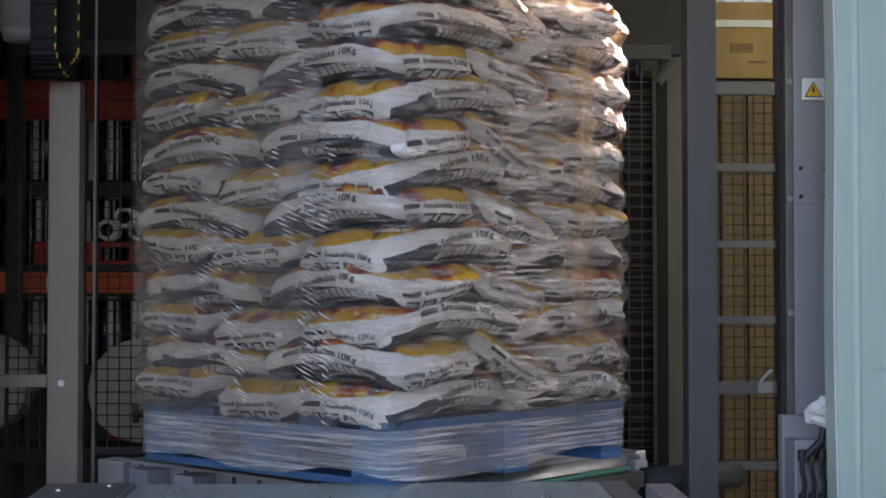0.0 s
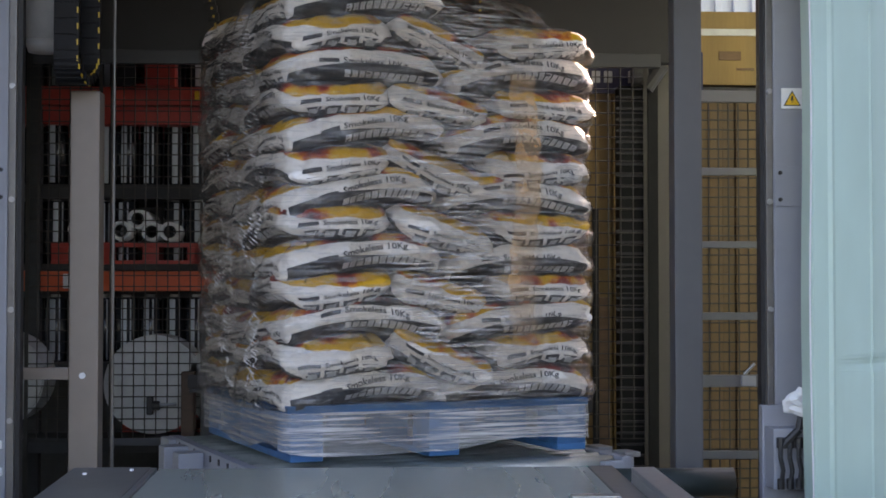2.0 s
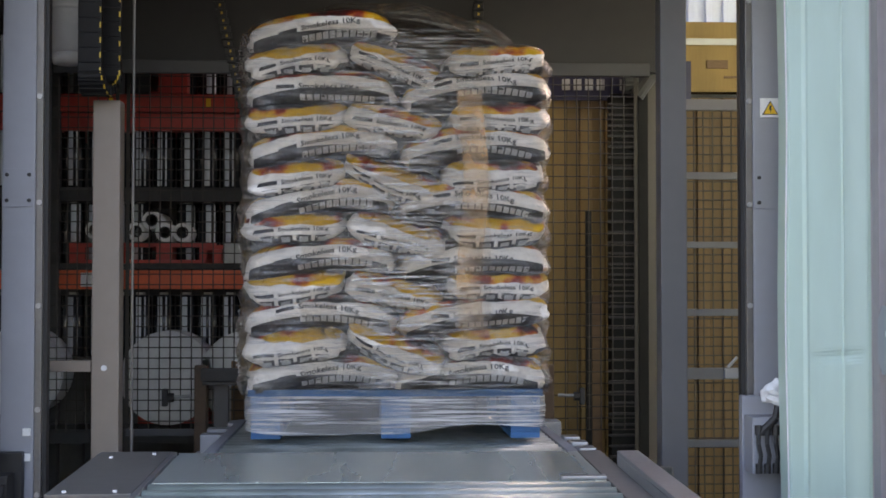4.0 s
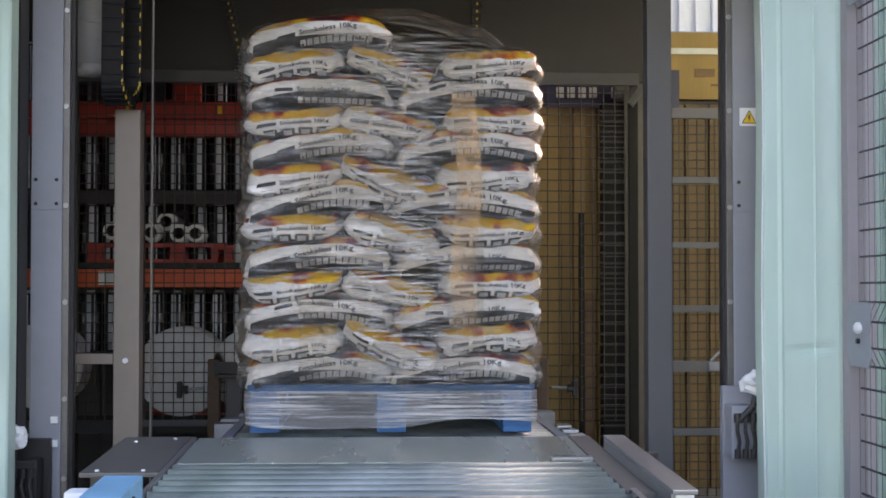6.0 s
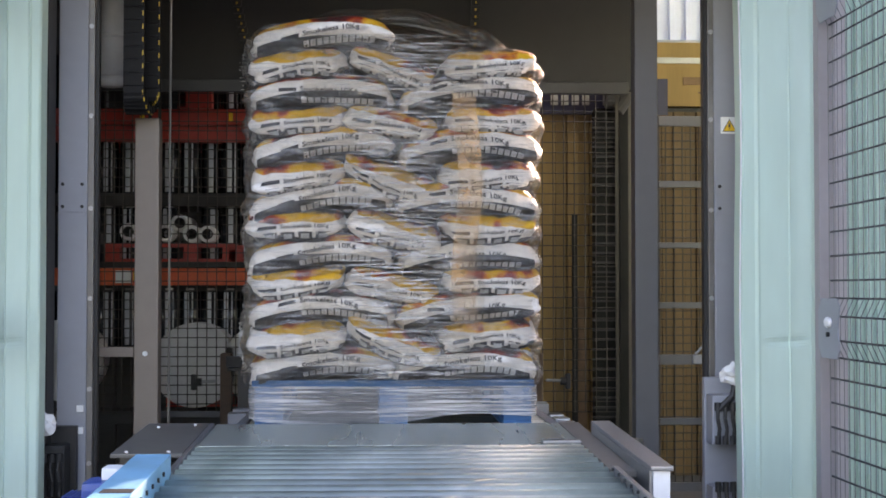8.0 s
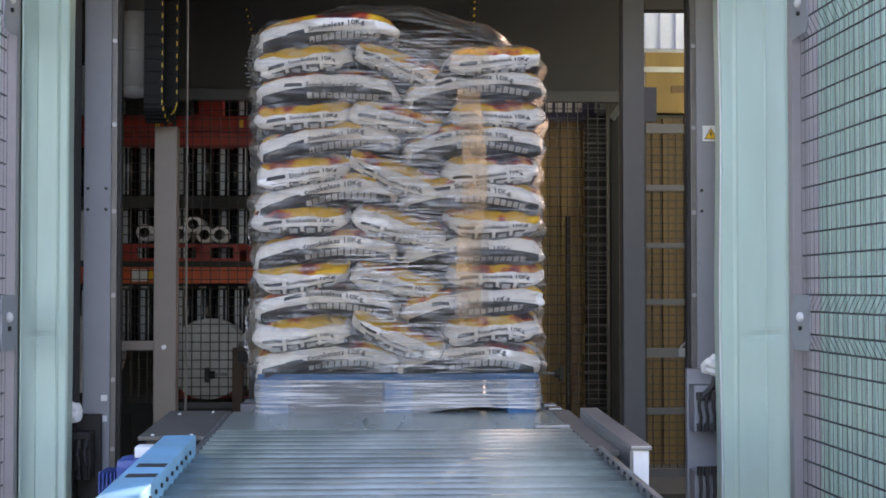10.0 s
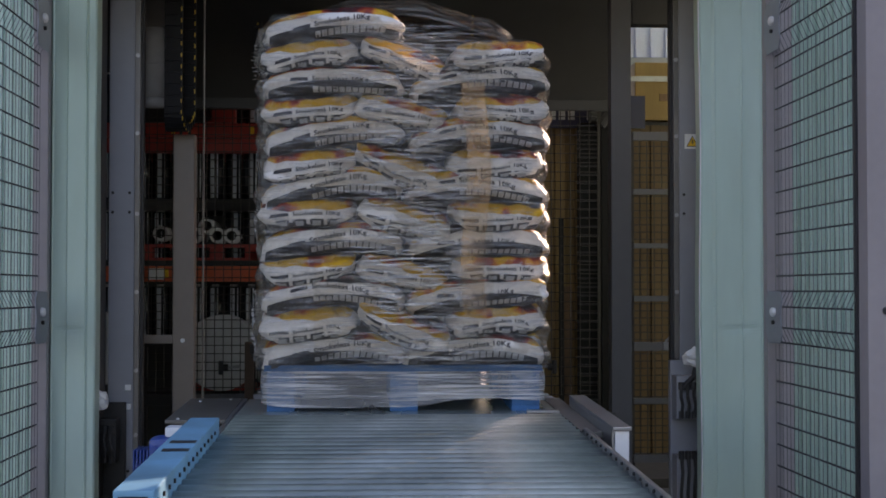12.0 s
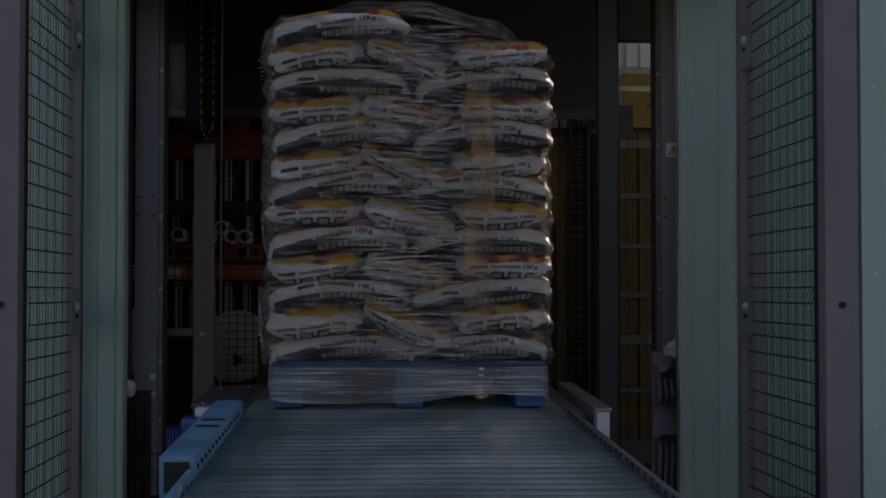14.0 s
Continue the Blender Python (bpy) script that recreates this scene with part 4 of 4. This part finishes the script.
part("drum_plate", boxed((0.62, -0.52, 0.36), (0.66, -0.30, 0.478), 0.008), M_GREY, turn)
for y in (-0.56, -0.38, -0.20):
    part("stop_lug", boxed((0.604, y, 0.474), (0.66, y + 0.09, 0.49), 0.004), M_STEEL, turn)
for y in (0.10, 0.32):
    part("bracket", boxed((-0.69, y, 0.36), (-0.605, y + 0.09, 0.474), 0.006), M_GREY, turn)
part("bracket_tray", boxed((-0.76, 0.02, 0.352), (-0.605, 0.62, 0.3595), 0.003), M_GREY, turn)
part("bracket_arm", boxed((-0.76, -0.02, 0.30), (0.3, 0.66, 0.338), 0.004), M_POSTR, turn)

# ---- wrapped load: pallet, thirteen layers of bags, film ----
load = thing("wrapped_pallet", "blue pallet stacked with printed fuel bags under clear stretch film", "pallet load")
LAYER, BASE = 0.0975, 0.172
BL, BW, BH = 0.51, 0.342, 0.112


def bag_point(var, p, w, lift=0.0, L=BL, W=BW):
    """A point on the bag's side: p runs round it from the middle of the front, w from -1 (bottom seam) to 1 (top)."""
    per = 2 * (L + W)
    rc = 0.05
    s = (p % 1.0) * per
    seg = ((L / 2, (0, -W / 2), (1, 0)), (W, (L / 2, -W / 2), (0, 1)), (L, (L / 2, W / 2), (-1, 0)), (W, (-L / 2, W / 2), (0, -1)), (L / 2, (-L / 2, -W / 2), (1, 0)))
    for ln, (ox, oy), (dx, dy) in seg:
        if s <= ln + 1e-9:
            x, y = ox + dx * s, oy + dy * s
            break
        s -= ln
    # round the corners
    qx, qy = max(abs(x) - (L / 2 - rc), 0), max(abs(y) - (W / 2 - rc), 0)
    if qx > 0 and qy > 0:
        h = math.hypot(qx, qy)
        k = rc / h if h > rc else 1
        x = math.copysign(L / 2 - rc + qx * k, x)
        y = math.copysign(W / 2 - rc + qy * k, y)
    # side profile: fullest below the middle, pulled in at the top and under the lip
    c = 0.0
    d = (w - c) / (1 - c) if w > c else (w - c) / (1 + c)
    inset = 0.07 * (1 - math.sqrt(max(0.0, 1 - abs(d) ** 2.3))) if w > c else 0.04 * abs(d) ** 2
    n = noise.noise(Vector((x * 9 + var * 7.3, y * 9, w * 1.2))) * 0.018 + noise.noise(Vector((x * 26 + var * 3.1, y * 26, w * 3.0))) * 0.009
    inset -= n + lift
    x -= min(inset, abs(x)) * (1 if x > 0 else -1) if abs(x) > L / 2 - 0.06 else x * inset * 1.2
    y -= min(inset, abs(y)) * (1 if y > 0 else -1) if abs(y) > W / 2 - 0.06 else y * inset * 1.2
    ex, ey = abs(x) / (L / 2), abs(y) / (W / 2)
    sag = 0.008 - 0.040 * max(0, ex) ** 2.3 * min(1, 1.2 - ey * 0.3) - 0.008 * ey ** 4 + 0.016 * math.sin(x * 9 + var * 2.1) * ey ** 2 + 0.010 * math.sin(y * 11 + var * 1.3) * ex ** 2
    z = w * BH / 2 * (1 - 0.12 * ex ** 4) + sag
    return Vector((x, y, z))


def bag_mesh(var):
    bm = bmesh.new()
    n, m = 96, 15
    rows = []
    for j in range(m):
        w = -1 + 2 * j / (m - 1)
        w = math.copysign(abs(w) ** 0.8, w)
        rows.append([bm.verts.new(bag_point(var, i / n, w)) for i in range(n)])
    for a, b in zip(rows, rows[1:]):
        for i in range(n):
            bm.faces.new((a[i], a[(i + 1) % n], b[(i + 1) % n], b[i]))
    for row, up in ((rows[0], -1), (rows[-1], 1)):
        last = row
        for k in (0.72, 0.4):
            cur = []
            for v in row:
                q = Vector((v.co.x * k, v.co.y * k, v.co.z + up * 0.012 * (1 - k) + noise.noise(v.co * 14 * k) * 0.008))
                cur.append(bm.verts.new(q))
            for i in range(n):
                f = (last[i], last[(i + 1) % n], cur[(i + 1) % n], cur[i])
                bm.faces.new(f if up > 0 else f[::-1])
            last = cur
        c = bm.verts.new(sum((v.co for v in last), Vector()) / n)
        for i in range(n):
            f = (last[i], last[(i + 1) % n], c)
            bm.faces.new(f if up > 0 else f[::-1])
    return bm


def patch(bm, var, p0, p1, w0, w1, lift, np_=6, nw=2):
    g = [[bm.verts.new(bag_point(var, p0 + (p1 - p0) * i / np_, w0 + (w1 - w0) * j / nw, lift)) for i in range(np_ + 1)] for j in range(nw + 1)]
    for j in range(nw):
        for i in range(np_):
            bm.faces.new((g[j][i], g[j][i + 1], g[j + 1][i + 1], g[j + 1][i]))


def text_mesh(words):
    cu = bpy.data.curves.new("words", "FONT")
    cu.body, cu.size, cu.resolution_u, cu.offset = words, 1.0, 2, 0.022
    ob = new("words", cu)
    me = bpy.data.meshes.new_from_object(ob.evaluated_get(bpy.context.evaluated_depsgraph_get()))
    bpy.data.objects.remove(ob)
    return me


WORDS = text_mesh("Smokeless 10Kg")
PER = 2 * (BL + BW)


def words_on(var, centre, lift, size=0.031):
    """The printed words, wrapped on the bag's white band, after a bar for the maker's name."""
    bm = bmesh.new()
    bm.from_mesh(WORDS)
    bmesh.ops.subdivide_edges(bm, edges=[e for e in bm.edges if e.calc_length() > 0.15], cuts=2)
    bmesh.ops.triangulate(bm, faces=bm.faces[:])
    wide = max(v.co.x for v in bm.verts) * size
    for v in bm.verts:
        p = centre + (v.co.x * size - wide / 2 + 0.03) / PER
        v.co = bag_point(var, p, -0.02 + v.co.y * size / (BH / 2) * 0.8, lift)
    p0 = centre + (-wide / 2 - 0.045) / PER
    patch(bm, var, p0, p0 + 0.062 / PER, -0.02, 0.20, lift, 5, 1)
    return bm


def pictures_on(var, centre, offsets, width, lift, w0=-0.85, w1=-0.40, inner=1.0):
    """Printed fields along the foot of the bag, at so many widths from the middle of the row."""
    bm = bmesh.new()
    for k in offsets:
        c = centre + k * width * 1.25 / PER
        patch(bm, var, c - inner * width / 2 / PER, c + inner * width / 2 / PER, w0, w1, lift, 5, 2)
    return bm


END = (BL / 2 + BW / 2) / PER


VARIANTS = 8
bag_meshes = []
tmp_things = []
for v in range(VARIANTS):
    sets = []
    for nm, bm, material, smooth in (("bag", bag_mesh(v), M_BAG, True),
                                     ("print_line", words_on(v, 0.0, 0.0025), M_TEXT, False),
                                     ("print_line", words_on(v, 0.5, 0.0025), M_TEXT, False),
                                     ("print_line", words_on(v, END, 0.0025, 0.026), M_TEXT, False),
                                     ("print_line", words_on(v, 1 - END, 0.0025, 0.026), M_TEXT, False),
                                     ("print_bars", pictures_on(v, 0.035, range(-5, 6), 0.019, 0.0014, -0.80, -0.38), M_PIC, False),
                                     ("print_bars", pictures_on(v, 0.535, range(-5, 6), 0.019, 0.0014, -0.80, -0.38), M_PIC, False),
                                     *((nm, pictures_on(v, e, (k,), 0.05, lift, w0, w1, inner), material, False)
                                       for e in (END, 1 - END) for k in (-1.5, -0.5, 0.5, 1.5)
                                       for nm, lift, w0, w1, inner, material in (("picture", 0.0014, -0.95, -0.30, 1.0, M_PICTURE), ("picture_centre", 0.0024, -0.85, -0.45, 0.6, M_PIC)))):
        me = bpy.data.meshes.new(nm)
        bm.to_mesh(me)
        bm.free()
        me.materials.append(material)
        if smooth:
            for poly in me.polygons:
                poly.use_smooth = True
        sets.append((nm, me))
    bag_meshes.append(sets)


def bag(m, v):
    root = None
    for nm, me in bag_meshes[v]:
        o = new(nm, me)
        if root is None:
            o.parent = load
            o.matrix_basis = m
            root = o
        else:
            o.parent = root
            if nm == "print_bars":
                tagged(o, kind="stuff")
    return root


rng = random.Random(5)
for k in range(13):
    z = BASE + BH * 0.5 + k * LAYER
    if k % 2 == 0:
        spots = [(sx * 0.264, (sy - 1) * 0.342, 0 if sy < 2 else 180) for sx in (-1, 1) for sy in range(3)]
    else:
        spots = [((sx - 1) * 0.342, sy * 0.264, 90 * sy) for sx in range(3) for sy in (-1, 1)]
    for i, (x, y, rz) in enumerate(spots):
        if k == 12 and x > 0.1:
            continue
        if k % 2 == 0:
            lean, tilt = rng.uniform(-2, 2), rng.uniform(-7, 1)
        else:
            lean, tilt = (rng.uniform(2, 7), rng.uniform(-20, -13), rng.uniform(-3, 3))[i // 2] * (1 if y < 0 else -1), rng.uniform(-3, 3)
        drop = -0.012 if k % 2 == 1 and abs(x) < 0.1 else 0.0
        bag(pose(x + rng.uniform(-0.010, 0.010), y + rng.uniform(-0.010, 0.010), z + drop + rng.uniform(-0.004, 0.004), lean, tilt, rz + rng.uniform(-2.5, 2.5)),
            rng.randrange(VARIANTS))

FILMS = []
# blue pallet
for y in (-0.45, -0.225, 0, 0.225, 0.45):
    part("deck_board", boxed((-0.5, y - 0.05, 0.142), (0.5, y + 0.05, 0.165), 0.003), M_PALLET, load)
for x in (-0.44, 0, 0.44):
    part("stringer_board", boxed((x - 0.05, -0.5, 0.118), (x + 0.05, 0.5, 0.1415), 0.003), M_PALLET, load)
    part("bottom_board", boxed((x - 0.05, -0.5, 0.0), (x + 0.05, 0.5, 0.02), 0.003), M_PALLET, load)
    for y in (-0.43, 0, 0.43):
        part("block", boxed((x - 0.05, y - 0.07, 0.0205), (x + 0.05, y + 0.07, 0.1175), 0.004), M_PALLET, load)


def film_shell(z0, z1, nz, half, puff, seed, sharp=9, hem=0.0, crown=False):
    """Film pulled round the load: bridged between bags, nipped in at each joint of the layers."""
    bm = bmesh.new()
    n = 120
    rows = []
    for j in range(nz + 1):
        z = z0 + (z1 - z0) * j / nz
        row = []
        for i in range(n):
            t = 2 * math.pi * (i + 0.5) / n
            cx_, sx_ = math.cos(t), math.sin(t)
            k = (abs(cx_) ** sharp + abs(sx_) ** sharp) ** (-1 / sharp)
            r = half * k
            ph = (z - BASE - 0.02) / LAYER
            r += puff * (0.010 * math.cos(2 * math.pi * ph) + 0.020 * noise.noise(Vector((cx_ * 2.2, sx_ * 2.2, z * 7 + seed))))
            if crown:
                # the film runs up over the top bag and is drawn in at its rim
                z = z0 + (float(np.interp(r * cx_, (-0.53, -0.1, 0.12, 0.53), (1.43, 1.44, 1.35, 1.34))) - z0) * j / nz
                r *= 1 - 0.07 * max(0.0, (j / nz - 0.92) / 0.08) ** 2
            zz = z + (1 - j / nz) * hem * max(0.0, noise.noise(Vector((cx_ * 1.6 + seed, sx_ * 1.6, 5))) + 0.25)
            row.append(bm.verts.new((r * cx_, r * sx_, zz)))
        rows.append(row)
    for a, b in zip(rows, rows[1:]):
        for i in range(n):
            bm.faces.new((a[i], a[(i + 1) % n], b[(i + 1) % n], b[i]))
    return bm


FILMS.append(part("film", film_shell(0.15, 1.375, 84, 0.534, 1.0, 0.0, 14, crown=True), M_FILM, load, "clear wrinkled stretch film", True))
FILMS.append(part("base_film", film_shell(0.014, 0.145, 10, 0.512, 0.2, 4.0, 40, 0.045), M_FILMBASE, load, "thick layers of whitish film round the pallet", True))

# slack glossy layer of film on the side that faces away last
def side_x(y, z):
    e = 1 - (abs(y) / 0.5) ** 6
    d = 0.016 * math.sin((y * 0.9 + z * 1.3) * 46 + 3 * noise.noise(Vector((y * 3, z * 3, 1)))) * max(0, noise.noise(Vector((y * 2.5, z * 2.2, 7))) + 0.35)
    d += 0.03 * noise.noise(Vector((y * 4, z * 5, 2)))
    return -0.533 - e * 0.006 - e * d


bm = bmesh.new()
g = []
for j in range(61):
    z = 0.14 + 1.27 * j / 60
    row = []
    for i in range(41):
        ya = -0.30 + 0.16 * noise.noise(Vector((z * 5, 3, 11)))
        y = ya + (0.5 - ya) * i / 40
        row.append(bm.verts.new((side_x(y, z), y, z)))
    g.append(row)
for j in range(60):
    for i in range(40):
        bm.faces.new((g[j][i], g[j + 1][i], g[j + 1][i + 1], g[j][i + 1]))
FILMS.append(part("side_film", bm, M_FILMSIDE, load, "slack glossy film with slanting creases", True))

# broad columns of white slanting slivers, painted glints along the film's creases
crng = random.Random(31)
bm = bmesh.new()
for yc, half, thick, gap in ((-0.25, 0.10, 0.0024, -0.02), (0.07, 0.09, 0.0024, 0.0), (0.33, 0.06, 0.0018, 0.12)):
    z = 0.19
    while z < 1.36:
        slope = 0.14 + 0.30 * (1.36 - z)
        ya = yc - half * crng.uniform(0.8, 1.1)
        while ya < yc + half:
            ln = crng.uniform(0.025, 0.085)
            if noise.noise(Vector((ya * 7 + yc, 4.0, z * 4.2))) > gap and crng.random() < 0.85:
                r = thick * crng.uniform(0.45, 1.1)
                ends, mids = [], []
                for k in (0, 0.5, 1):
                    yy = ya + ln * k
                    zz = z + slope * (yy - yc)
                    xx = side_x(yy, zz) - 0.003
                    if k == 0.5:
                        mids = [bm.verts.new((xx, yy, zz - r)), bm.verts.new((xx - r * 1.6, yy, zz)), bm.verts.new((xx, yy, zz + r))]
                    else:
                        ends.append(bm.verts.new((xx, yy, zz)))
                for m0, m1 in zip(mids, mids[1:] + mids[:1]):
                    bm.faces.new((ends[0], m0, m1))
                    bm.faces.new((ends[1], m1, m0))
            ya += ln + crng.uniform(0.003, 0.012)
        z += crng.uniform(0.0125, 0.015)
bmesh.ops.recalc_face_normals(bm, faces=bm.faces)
tagged(part("film_creases", bm, M_GLINT, load), "white slivers painted as glints on the film's creases", kind="stuff")

# fine pleats on the leading face, the yard's reflections painted in as warm streaks
bm = bmesh.new()
g = []
for j in range(301):
    z = 0.17 + 1.22 * j / 300
    row = []
    for i in range(31):
        x = -0.32 + 0.64 * i / 30
        e = math.sin(math.pi * i / 30) ** 0.5
        k = 0.008 * math.cos(2 * math.pi * (z - BASE - 0.02) / LAYER)
        d = 0.004 * noise.noise(Vector((x * 3.0, 2.0, z * 40)))
        row.append(bm.verts.new((x, -0.541 - k - e * (0.006 + d), z)))
    g.append(row)
for j in range(300):
    for i in range(30):
        bm.faces.new((g[j][i], g[j][i + 1], g[j + 1][i + 1], g[j + 1][i]))
FILMS.append(part("pleated_film", bm, M_PLEAT, load, "finely pleated film with reflections painted as pale streaks", True))

# peach strip that paints a warm reflection onto the face that leads
bm = bmesh.new()
g = []
for j in range(41):
    z = 0.33 + 0.85 * j / 40
    k = math.cos(2 * math.pi * (z - BASE - 0.02) / LAYER)
    g.append([bm.verts.new((0.215 + 0.085 * i / 3 + 0.012 * math.sin(z * 9), -0.538 - 0.010 * k - 0.002 * (i % 2), z)) for i in range(4)])
for j in range(40):
    for i in range(3):
        bm.faces.new((g[j][i], g[j][i + 1], g[j + 1][i + 1], g[j + 1][i]))
FILMS.append(part("tape_strip", bm, M_WARMREFLECT, load, "peach strip painted as a warm reflection in the film", True))

# loose film over the top, drawn up to a ridge
bm = bmesh.new()
g = []
for j in range(25):
    row = []
    for i in range(25):
        x, y = -0.515 + 1.03 * i / 24, -0.515 + 1.03 * j / 24
        k = max(abs(x), abs(y)) / 0.515
        h = float(np.interp(x, (-0.515, -0.42, -0.2, 0.06, 0.34, 0.375, 0.515), (1.38, 1.455, 1.53, 1.53, 1.455, 1.43, 1.33))) - 0.10 * (abs(y) / 0.515) ** 5
        h += 0.016 * noise.noise(Vector((x * 6, y * 6, 3))) + 0.006 * noise.noise(Vector((x * 20, y * 20, 9)))
        s = 1 - 0.03 * k
        row.append(bm.verts.new((x * s, y * s, max(h, 1.32))))
    g.append(row)
for j in range(24):
    for i in range(24):
        bm.faces.new((g[j][i], g[j][i + 1], g[j + 1][i + 1], g[j + 1][i]))
FILMS.append(part("top_film", bm, M_FILMTOP, load, "loose film drawn over the top bags", True))


for o in FILMS:
    o.visible_shadow = False


# ---- what moves ----
def motions():
    # seconds, centre x, centre y, height, turn
    rows = ((0, 0.10, 5.36, 0.532, 45), (0.5, 0.11, 5.46, 0.523, 39), (1, 0.10, 5.54, 0.512, 33), (1.5, 0.09, 5.65, 0.505, 27), (2, 0.10, 5.74, 0.50, 20),
            (2.5, 0.11, 5.84, 0.495, 13), (3, 0.125, 5.95, 0.490, 5), (3.4, 0.125, 5.97, 0.49, 1), (3.8, 0.12, 5.96, 0.49, 0), (5.0, 0.10, 5.86, 0.492, 0),
            (6.5, 0.082, 5.70, 0.496, 0), (7.5, 0.078, 5.566, 0.500, 0), (9.2, 0.077, 5.28, 0.515, 0), (11, 0.076, 4.963, 0.535, 0),
            (12.5, 0.074, 4.657, 0.555, 0), (14, 0.07, 4.316, 0.558, 0))
    walk(load, [(t, pose(x, y, z + (y - 5.7) * RISE, 0, 0, a)) for t, x, y, z, a in rows])
    walk(turn, [(t, pose(TCX, TCY, 0, 0, 0, a)) for t, x, y, z, a in rows])


motions()
